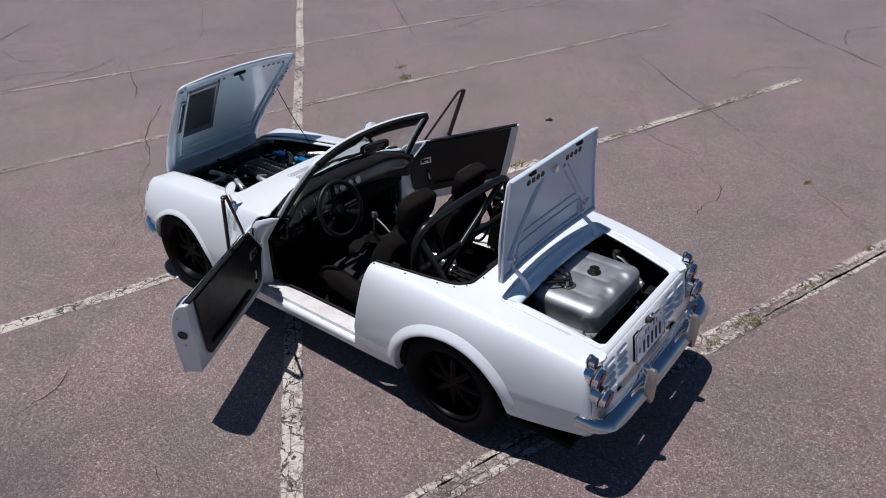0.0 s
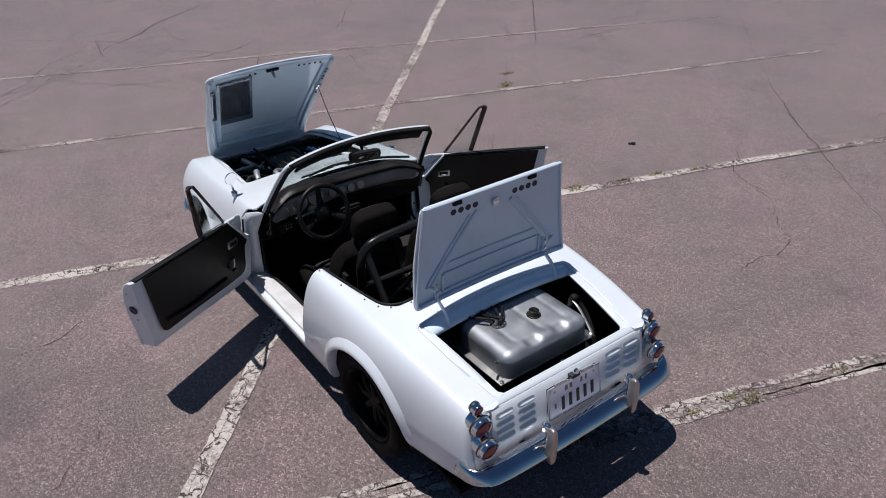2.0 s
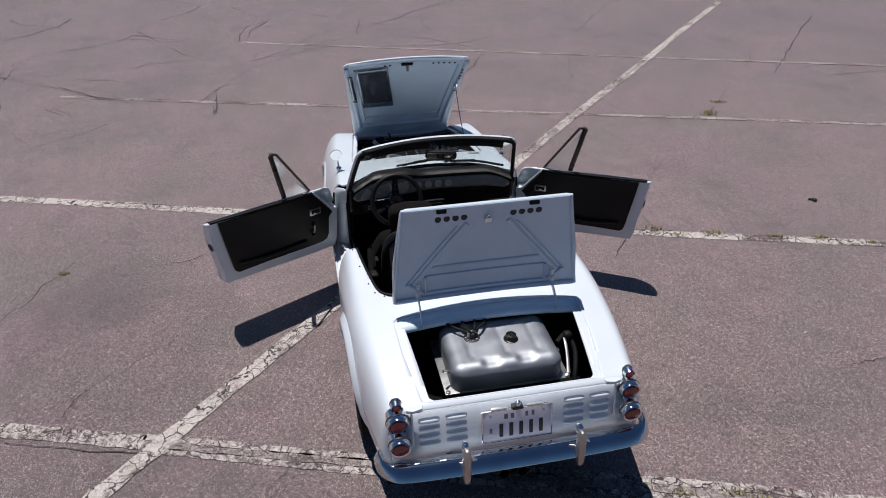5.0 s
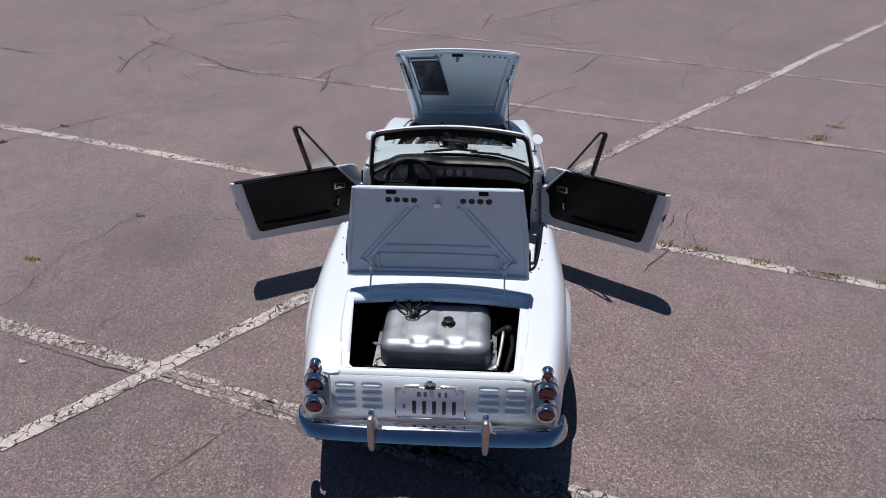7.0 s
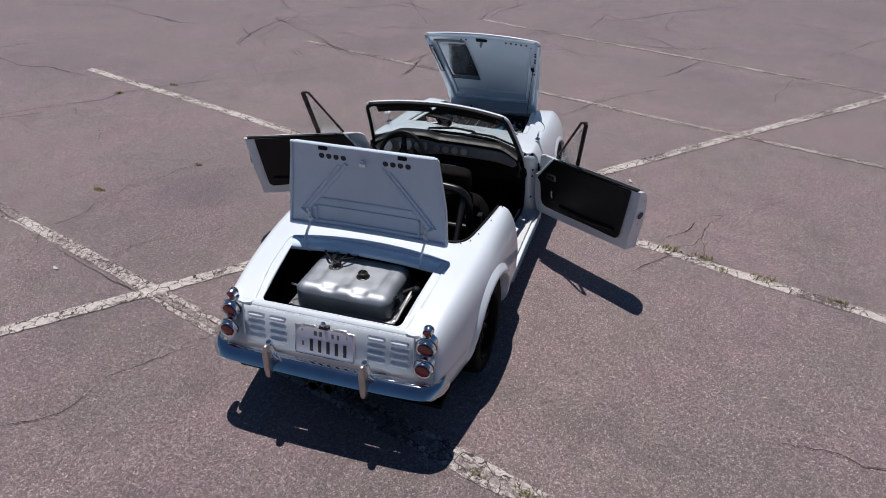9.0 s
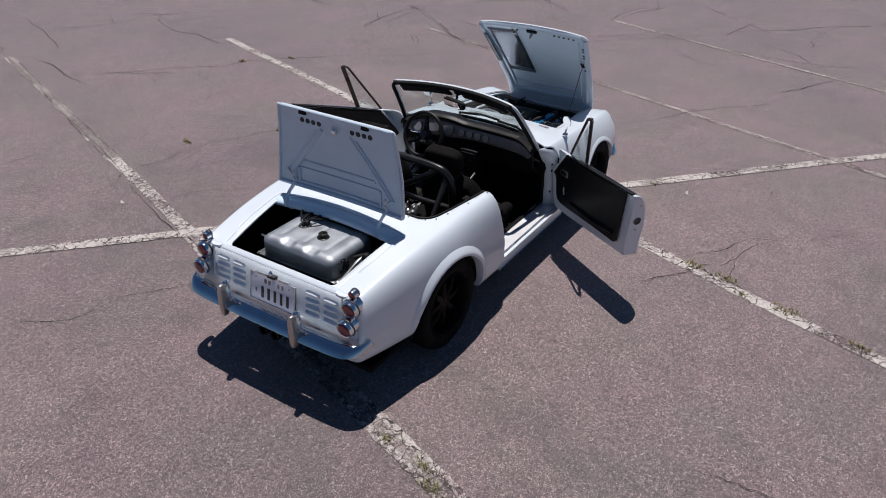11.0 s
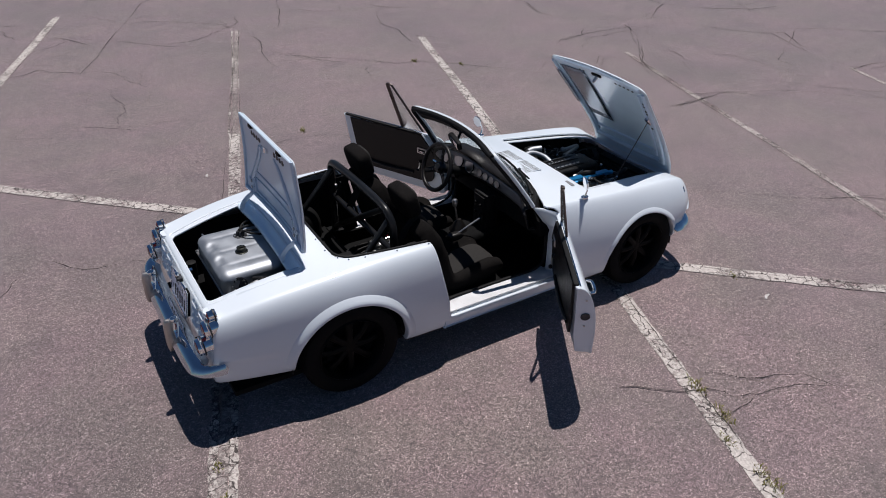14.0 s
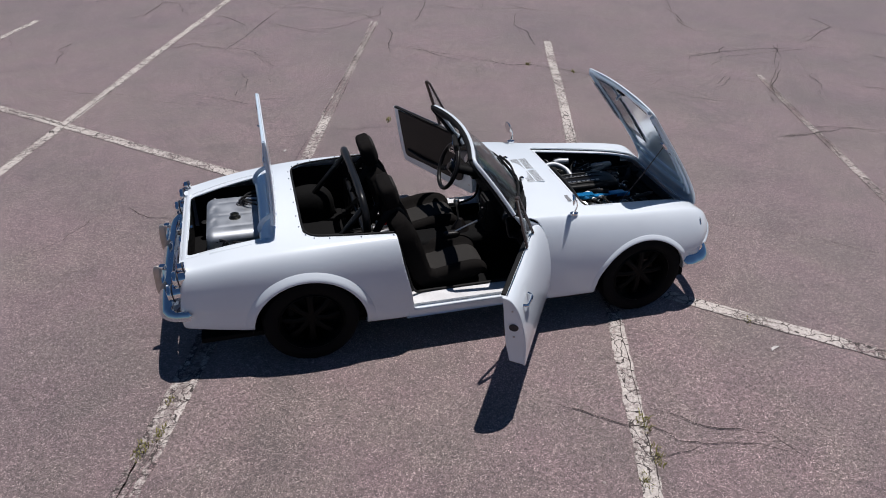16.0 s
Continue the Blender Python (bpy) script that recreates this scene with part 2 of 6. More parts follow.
# ---- mesh helpers ----
def mesh_of(name, verts, faces, smooth=35):
    me = bpy.data.meshes.new(name)
    me.from_pydata([tuple(map(float, v)) for v in verts], [], [tuple(map(int, f)) for f in faces])
    me.update()
    if smooth:
        me.shade_smooth()
        me.set_sharp_from_angle(angle=radians(smooth))
    return me


def part(name, data, material, parent=None, label="", matrix=None):
    """One mesh object from (verts, faces), under a thing or a part."""
    me = data if isinstance(data, bpy.types.Mesh) else mesh_of(name, *data)
    me.name = name
    if not me.materials:
        me.materials.append(material)
    ob = new(name, me)
    if parent is not None:
        ob.parent = parent
    if matrix is not None:
        ob.matrix_basis = matrix
    return tagged(ob, label)


def solid(ob, thick, offset=-1.0):
    m = ob.modifiers.new("thickness", "SOLIDIFY")
    m.thickness, m.offset, m.use_even_offset = thick, offset, False
    return ob


def join(*pieces):
    verts, faces = [], []
    for v, f, *_ in pieces:
        k = len(verts)
        verts += [tuple(p) for p in v]
        faces += [tuple(i + k for i in q) for q in f]
    return verts, faces


def moved(data, m):
    return [tuple(m @ Vector(p)) for p in data[0]], *data[1:]


def box(x0, x1, y0, y1, z0, z1, r=0.006):
    """A box with bevelled edges."""
    bm = bmesh.new()
    bmesh.ops.create_cube(bm, size=1.0)
    for v in bm.verts:
        v.co = Vector(((x0 + x1) / 2 + v.co.x * (x1 - x0), (y0 + y1) / 2 + v.co.y * (y1 - y0), (z0 + z1) / 2 + v.co.z * (z1 - z0)))
    r = min(r, 0.45 * min(abs(x1 - x0), abs(y1 - y0), abs(z1 - z0)))
    if r > 0:
        bmesh.ops.bevel(bm, geom=bm.edges[:], offset=r, segments=2, affect="EDGES", profile=0.6)
    bm.verts.index_update()
    out = [tuple(v.co) for v in bm.verts], [tuple(v.index for v in f.verts) for f in bm.faces]
    bm.free()
    return out


def smooth_line(points, count):
    """A Catmull-Rom line through the points."""
    p = [Vector(q) for q in points]
    p = [p[0] * 2 - p[1]] + p + [p[-1] * 2 - p[-2]]
    n = len(p) - 3
    out = []
    for i in range(count + 1):
        s = min(i / count * n, n - 1e-6)
        k, t = int(s), s - int(s)
        a, b, c, d = p[k:k + 4]
        out.append(0.5 * (2 * b + (c - a) * t + (2 * a - 5 * b + 4 * c - d) * t * t + (3 * b - a - 3 * c + d) * t ** 3))
    return out


def tube(points, radius, segs=10, closed=False, flat=1.0, up=(0, 0, 1), curve=0):
    """A round or oval bar along points; radius may be a list."""
    pts = smooth_line(points, curve) if curve else [Vector(p) for p in points]
    n = len(pts)
    radii = radius if isinstance(radius, (list, tuple)) else [radius] * n
    if len(radii) != n:
        radii = list(np.interp(np.linspace(0, 1, n), np.linspace(0, 1, len(radii)), radii))
    verts, faces = [], []
    side = None
    for i, p in enumerate(pts):
        a = pts[(i - 1) % n] if closed or i else p
        b = pts[(i + 1) % n] if closed or i < n - 1 else p
        d = (b - a).normalized()
        if side is None:
            ref = Vector(up) if abs(d.dot(Vector(up))) < 0.95 else Vector((1, 0, 0))
            side = d.cross(ref).normalized()
        side = (side - d * side.dot(d)).normalized()
        top = side.cross(d)
        for k in range(segs):
            w = 2 * math.pi * k / segs
            verts.append(p + side * math.cos(w) * radii[i] + top * math.sin(w) * radii[i] * flat)
    for i in range(n if closed else n - 1):
        j = (i + 1) % n
        for k in range(segs):
            q = (k + 1) % segs
            faces.append((i * segs + k, i * segs + q, j * segs + q, j * segs + k))
    if not closed:
        faces += [tuple(range(segs))[::-1], tuple((n - 1) * segs + k for k in range(segs))]
    return verts, faces


def sweep(points, profile, curve):
    """A bar of constant section along a level line; the profile is (outward, up)."""
    pts = smooth_line(points, curve)
    n, m = len(pts), len(profile)
    verts, faces = [], []
    for i, p in enumerate(pts):
        d = pts[min(i + 1, n - 1)] - pts[max(i - 1, 0)]
        out = Vector((d.y, -d.x, 0)).normalized()
        end = min(1.0, 0.25 + min(i, n - 1 - i) / (n * 0.035))
        for o, u in profile:
            verts.append(p + out * o * end + Vector((0, 0, u * end)))
    for i in range(n - 1):
        for k in range(m):
            q = (k + 1) % m
            faces.append((i * m + k, i * m + q, (i + 1) * m + q, (i + 1) * m + k))
    faces += [tuple(range(m))[::-1], tuple((n - 1) * m + k for k in range(m))]
    return verts, faces


def lathe(profile, segs=24, m=None, caps=True):
    """Turned about the local z axis; profile of (radius, z)."""
    verts, faces = [], []
    for r, z in profile:
        for k in range(segs):
            w = 2 * math.pi * k / segs
            verts.append(Vector((r * math.cos(w), r * math.sin(w), z)))
    for i in range(len(profile) - 1):
        for k in range(segs):
            q = (k + 1) % segs
            faces.append((i * segs + k, i * segs + q, (i + 1) * segs + q, (i + 1) * segs + k))
    if caps and profile[0][0] > 1e-5:
        faces.append(tuple(range(segs))[::-1])
    if caps and profile[-1][0] > 1e-5:
        faces.append(tuple((len(profile) - 1) * segs + k for k in range(segs)))
    return moved((verts, faces), m) if m is not None else (verts, faces)


def aim(at, axis, spin=0):
    """A pose whose z axis points along axis."""
    return Matrix.Translation(at) @ Vector(axis).to_track_quat("Z", "Y").to_matrix().to_4x4() @ pose(0, 0, 0, 0, 0, spin)


def pillow(cx, cy, cz, sx, sy, sz, e=0.35, n=14, m=None):
    """A stuffed, rounded block (superellipsoid)."""
    def f(w, k):
        return math.copysign(abs(w) ** k, w)
    verts, faces = [], []
    for i in range(n + 1):
        u = -math.pi / 2 + math.pi * i / n
        for j in range(2 * n):
            v = 2 * math.pi * j / (2 * n)
            verts.append(Vector((cx + sx / 2 * f(math.cos(u), e) * f(math.cos(v), e), cy + sy / 2 * f(math.cos(u), e) * f(math.sin(v), e), cz + sz / 2 * f(math.sin(u), e))))
    for i in range(n):
        for j in range(2 * n):
            q = (j + 1) % (2 * n)
            faces.append((i * 2 * n + j, i * 2 * n + q, (i + 1) * 2 * n + q, (i + 1) * 2 * n + j))
    return moved((verts, faces), m) if m is not None else (verts, faces)


def clip(verts, faces, keep):
    """The part of a surface on which keep(points) is positive, cut along its zero line."""
    v = np.array(verts, float)
    val = keep(v)
    out, ids, cuts, polys = [], {}, {}, []

    def old(i):
        if i not in ids:
            ids[i] = len(out)
            out.append(v[i])
        return ids[i]

    def cut(i, j):
        key = (min(i, j), max(i, j))
        if key not in cuts:
            t = val[i] / (val[i] - val[j])
            cuts[key] = len(out)
            out.append(v[i] + (v[j] - v[i]) * t)
        return cuts[key]

    for f in faces:
        inside = [val[i] > 0 for i in f]
        if all(inside):
            polys.append(tuple(old(i) for i in f))
        elif any(inside):
            p = []
            for a, b in zip(f, f[1:] + f[:1]):
                if val[a] > 0:
                    p.append(old(a))
                if (val[a] > 0) != (val[b] > 0):
                    p.append(cut(a, b))
            if len(p) >= 3:
                polys.append(tuple(p))
    return out, polys


def poly_sdf(a, b, poly, r=0.0):
    """Signed distance (positive inside) from points (a, b) to a polygon whose corners are rounded by r."""
    poly = np.array(poly, float)
    if r:
        c = poly.mean(0)
        nxt, prv = np.roll(poly, -1, 0), np.roll(poly, 1, 0)
        e1, e0 = nxt - poly, poly - prv
        e1, e0 = e1 / np.linalg.norm(e1, axis=1)[:, None], e0 / np.linalg.norm(e0, axis=1)[:, None]
        area = np.sum(poly[:, 0] * nxt[:, 1] - nxt[:, 0] * poly[:, 1])
        sg = 1 if area > 0 else -1
        n1, n0 = np.stack([-e1[:, 1], e1[:, 0]], 1) * sg, np.stack([-e0[:, 1], e0[:, 0]], 1) * sg
        poly = poly + (n0 + n1) * (r / (1 + (n0 * n1).sum(1)))[:, None]
    d = np.full(len(a), 1e9)
    inside = np.zeros(len(a), bool)
    for (x0, y0), (x1, y1) in zip(poly, np.roll(poly, -1, 0)):
        ex, ey = x1 - x0, y1 - y0
        t = np.clip(((a - x0) * ex + (b - y0) * ey) / (ex * ex + ey * ey), 0, 1)
        d = np.minimum(d, np.hypot(a - x0 - t * ex, b - y0 - t * ey))
        if ey != 0:
            inside ^= ((y0 > b) != (y1 > b)) & (a < x0 + (b - y0) * ex / ey)
    return np.where(inside, d, -d) + r


def line(*pairs):
    """A smooth curve through (x, value) pairs, as a function."""
    xs, ys = np.array([p[0] for p in pairs], float), np.array([p[1] for p in pairs], float)
    sl = np.gradient(ys, xs)
    for i in range(1, len(xs) - 1):
        if (ys[i] - ys[i - 1]) * (ys[i + 1] - ys[i]) <= 0:
            sl[i] = 0

    def at(x):
        x = np.clip(x, xs[0], xs[-1])
        k = np.clip(np.searchsorted(xs, x) - 1, 0, len(xs) - 2)
        h = xs[k + 1] - xs[k]
        t = (x - xs[k]) / h
        return (2 * t**3 - 3 * t**2 + 1) * ys[k] + (t**3 - 2 * t**2 + t) * h * sl[k] + (3 * t**2 - 2 * t**3) * ys[k + 1] + (t**3 - t**2) * h * sl[k + 1]
    return at


# ---- the car's skin: x runs forward from the rear axle, y to its left ----
TAIL, NOSE = -0.705, 2.762
shoulder = line((-0.71, 2.5), (0.3, 2.35), (1.0, 1.95), (1.6, 1.62), (2.762, 1.58))
half_width = line((-0.71, 0.612), (-0.5, 0.652), (-0.2, 0.695), (0.1, 0.715), (0.5, 0.712), (1.0, 0.708), (1.4, 0.71), (1.8, 0.715), (2.2, 0.718), (2.5, 0.70), (2.762, 0.655))
bottom = line((-0.71, 0.31), (-0.35, 0.27), (0.35, 0.235), (1.3, 0.215), (1.85, 0.21), (2.5, 0.28), (2.762, 0.36))
widest = line((-0.71, 0.47), (0.0, 0.46), (1.0, 0.455), (2.2, 0.43), (2.762, 0.48))
crest_z = line((-0.71, 0.690), (-0.45, 0.742), (-0.1, 0.785), (0.3, 0.803), (0.6, 0.803), (1.0, 0.805), (1.35, 0.815), (1.55, 0.805), (1.75, 0.782), (2.1, 0.752), (2.4, 0.732), (2.6, 0.708), (2.762, 0.668))
crest_y = line((-0.71, 0.54), (-0.4, 0.565), (0.0, 0.585), (0.5, 0.60), (1.3, 0.61), (1.7, 0.60), (2.2, 0.585), (2.762, 0.54))
middle_z = line((-0.71, 0.688), (-0.45, 0.760), (-0.15, 0.818), (0.1, 0.825), (0.6, 0.83), (1.3, 0.845), (1.55, 0.845), (1.8, 0.81), (2.2, 0.766), (2.5, 0.716), (2.762, 0.632))
ARCHES = ((0.0, 0.27, 0.342), (2.21, 0.245, 0.338))


def skin_surface():
    xs = np.concatenate([[TAIL, TAIL + 0.002, TAIL + 0.006, TAIL + 0.012, TAIL + 0.02, TAIL + 0.03], np.arange(TAIL + 0.045, NOSE - 0.15, 0.0115), NOSE - np.array([0.15, 0.135, 0.12, 0.105, 0.09, 0.075, 0.06, 0.045, 0.03, 0.018, 0.008, 0.002, 0.0])])
    half = []
    for x in xs:
        w, zb, zw, zs, ys, zc = (float(g(x)) for g in (half_width, bottom, widest, crest_z, crest_y, middle_z))
        r, q = 0.03, 0.15
        d = r - math.sqrt(max(0, r * r - (r - (x - TAIL)) ** 2)) if x < TAIL + r else 0.0
        e = (q - math.sqrt(max(0, q * q - (q - (NOSE - x)) ** 2))) * 0.85 if x > NOSE - q else 0.0
        w, ys, zs, zc, zb = w - d - e, ys - d * 0.6 - e * 0.5, zs - d * 0.5 - e * 0.9, zc - d * 0.5 - e * 0.4, zb + e * 0.6
        ring = [(w - 0.05, zb), (w - 0.03, zb + 0.004), (w - 0.018, zb + 0.02), (w - 0.012, zb + 0.05), (w - 0.006, zb + 0.09)]
        z0 = zb + 0.13
        ring += [(w - 0.006 + 0.006 * math.sin(t * math.pi / 2), z0 + (zw - z0) * t) for t in np.linspace(0, 1, 12)[:-1]]
        round_ = float(shoulder(x))
        for t in np.linspace(0, math.pi / 2, 34):
            ring.append((ys + (w - ys) * math.cos(t) ** (2 / round_), zw + (zs - zw) * math.sin(t) ** (2 / round_)))
        for t in np.linspace(0, 1, 26)[1:]:
            y = ys * (1 - t)
            ring.append((y, zs + (zc - zs) * (1 - (y / ys) ** 2)))
        pts = []
        for y, z in ring:
            k = min(1, max(0, (-0.3 - x) / 0.35))
            k = k * k * (3 - 2 * k)
            pts.append((x - min(0.27, max(-0.02, 0.70 - z)) * 0.15 * k - max(0, 0.55 - z) * 0.25 * (1 if x > 2.5 else 0) * (x - 2.5) / 0.28, y, z))
        half.append(pts)
    m = len(half[0])
    verts, faces = [], []
    for pts in half:
        verts += pts + [(x, -y, z) for x, y, z in pts[-2::-1]]
    wide = 2 * m - 1
    for i in range(len(xs) - 1):
        for j in range(wide - 1):
            a = i * wide + j
            faces.append((a, a + 1, a + wide + 1, a + wide))
    caps = []
    for base, flip in ((0, False), ((len(xs) - 1) * wide, True)):
        for j in range(m - 1):
            f = (base + j, base + wide - 1 - j, base + wide - 2 - j, base + j + 1)
            if j == m - 2:
                f = (base + j, base + wide - 1 - j, base + j + 1)
            caps.append(f[::-1] if flip else f)
    return verts, faces, caps


SKIN_V, SKIN_F, SKIN_CAPS = skin_surface()

COCKPIT = [(0.005, -0.47), (0.005, 0.47), (0.12, 0.535), (0.54, 0.59), (1.375, 0.60), (1.44, 0.43), (1.456, 0.2), (1.46, 0.0), (1.456, -0.2), (1.44, -0.43), (1.375, -0.60), (0.54, -0.59), (0.12, -0.535)]
DOOR = [(0.538, 1.0), (0.545, 0.81), (0.575, 0.62), (0.62, 0.42), (0.635, 0.305), (1.47, 0.305), (1.492, 0.33), (1.497, 0.5), (1.485, 1.0)]
HOOD = [(1.804, -0.492), (1.792, -0.25), (1.789, 0.0), (1.792, 0.25), (1.804, 0.492), (2.2, 0.460), (2.728, 0.405), (2.742, 0.0), (2.728, -0.405), (2.2, -0.460)]
LID = [(-0.165, -0.478), (-0.165, 0.478), (-0.40, 0.465), (-0.684, 0.42), (-0.684, -0.42), (-0.40, -0.465)]
TRUNK = [(-0.222, -0.432), (-0.222, 0.432), (-0.675, 0.388), (-0.675, -0.388)]


def in_cockpit(v):
    return np.where(v[:, 2] > 0.6, poly_sdf(v[:, 0], v[:, 1], COCKPIT, 0.05), -1.0)


def in_door(v):
    side = np.abs(v[:, 1]) - np.interp(v[:, 0], (1.32, 1.36, 1.44, 1.485), (0.5, 0.598, 0.632, 0.672))
    return np.minimum(poly_sdf(v[:, 0], v[:, 2], DOOR, 0.0), side)


def in_hood(v, grow=0.0):
    return np.where(v[:, 2] > 0.5, poly_sdf(v[:, 0], v[:, 1], HOOD, 0.05) + grow, -1.0)


def in_lid(v, grow=0.0):
    return np.where(v[:, 2] > 0.6, poly_sdf(v[:, 0], v[:, 1], LID, 0.03) + grow, -1.0)


def in_arch(v):
    d = np.full(len(v), -1.0)
    for ax, az, ar in ARCHES:
        d = np.maximum(d, ar - np.hypot(v[:, 0] - ax, v[:, 2] - az))
    return np.where(np.abs(v[:, 1]) > 0.45, d, -1.0)


def body_keep(v):
    return -np.max([in_cockpit(v), in_door(v), in_hood(v), in_lid(v), in_arch(v)], axis=0)


car = new("convertible_car")
car.matrix_basis = Matrix.Translation((0, -0.008, 0)) @ Matrix.Rotation(radians(-0.4), 4, "Z") @ Matrix.Diagonal((1.008, 1, 1, 1))
tagged(car, "white two-seat convertible with doors, bonnet and boot lid open", "car")
solid(part("body", clip(SKIN_V, SKIN_F, body_keep), PAINT, car, "white glossy painted body shell"), 0.012)
half_caps = len(SKIN_CAPS) // 2
for title, caps in (("tail_panel", SKIN_CAPS[:half_caps]), ("nose_panel", SKIN_CAPS[half_caps:])):
    used = sorted({i for f in caps for i in f})
    remap = {i: k for k, i in enumerate(used)}
    solid(part(title, ([SKIN_V[i] for i in used], [tuple(remap[i] for i in f) for f in caps]), PAINT, car), 0.01)


def lowered(data, d):
    return [(p[0], p[1], p[2] - d) for p in data[0]], data[1]


# gutters round the boot and engine openings
solid(part("boot_gutter", lowered(clip(SKIN_V, SKIN_F, lambda v: np.minimum(in_lid(v, 0.004), -poly_sdf(v[:, 0], v[:, 1], TRUNK, 0.03))), 0.005), PAINT, car), 0.01)
solid(part("bonnet_gutter", lowered(clip(SKIN_V, SKIN_F, lambda v: np.minimum(in_hood(v, 0.004), -in_hood(v, -0.035))), 0.02), PAINT, car), 0.01)

# boot lid, swung up on its front edge
LID_MOVE = Matrix.Translation((-0.128, 0, 0.862)) @ Matrix.Rotation(radians(101.0), 4, "Y") @ Matrix.Translation((0.168, 0, -0.812))
boot_lid = solid(part("boot_lid", clip(SKIN_V, SKIN_F, lambda v: in_lid(v, -0.004)), PAINT, car, "white boot lid standing open", LID_MOVE), 0.010)

# bonnet, hinged at the nose
HOOD_MOVE = Matrix.Translation((2.735, 0, 0.602)) @ Matrix.Rotation(radians(47.3), 4, "Y") @ Matrix.Translation((-2.735, 0, -0.63))
BONNET_LINING = lowered(clip(SKIN_V, SKIN_F, lambda v: in_hood(v, -0.03)), 0.0135)
bonnet = solid(part("bonnet", clip(SKIN_V, SKIN_F, lambda v: in_hood(v, -0.004)), PAINT, car, "white bonnet standing open", HOOD_MOVE), 0.012)

# doors
doors = []
for side in (1, -1):
    data = clip(SKIN_V, SKIN_F, lambda v: np.minimum.reduce([in_door(v) - 0.004, v[:, 1] * side, -in_cockpit(v)]))
    swing = Matrix.Translation((1.466 if side > 0 else 1.488, 0.729 if side > 0 else -0.725, 0.012)) @ Matrix.Rotation(radians(-62.0 if side > 0 else 58.6), 4, "Z")
    rake = Matrix.Translation((0, 0, 0.8)) @ Matrix.Rotation(radians(4.2 * side), 4, "X") @ Matrix.Translation((0, 0, -0.8)) @ Matrix.Rotation(radians(1.8), 4, "Y")
    m = swing @ rake @ Matrix.Translation((-1.462, -0.705 * side, 0))
    doors.append(solid(part("door", data, PAINT, car, "white door swung wide open with black inner card", m), 0.012))


def skin_top(x, y):
    """Height of the closed skin above a place near the middle of the car."""
    ys, zs, zc = float(crest_y(x)), float(crest_z(x)), float(middle_z(x))
    return zs + (zc - zs) * (1 - min(1, (y / ys) ** 2))


def skin_side(x, z):
    """Half width of the closed skin at a place along its flank."""
    w, zw, zs, ys = (float(g(x)) for g in (half_width, widest, crest_z, crest_y))
    if z <= zw:
        return w - float(np.interp(z - float(bottom(x)), (0.0, 0.004, 0.02, 0.05, 0.09, 0.13, 0.22), (0.05, 0.03, 0.018, 0.012, 0.006, 0.006, 0.0)))
    round_ = float(shoulder(x))
    s = min(1.0, (z - zw) / (zs - zw)) ** (round_ / 2)
    return ys + (w - ys) * math.sqrt(max(0, 1 - s * s)) ** (2 / round_)


def prism(outline, y0, y1):
    """An (x, z) outline with thickness from y0 to y1."""
    n = len(outline)
    verts = [(x, y0, z) for x, z in outline] + [(x, y1, z) for x, z in outline]
    faces = [tuple(range(n)), tuple(range(2 * n - 1, n - 1, -1))] + [(i, i + n, (i + 1) % n + n, (i + 1) % n) for i in range(n)]
    return verts, faces


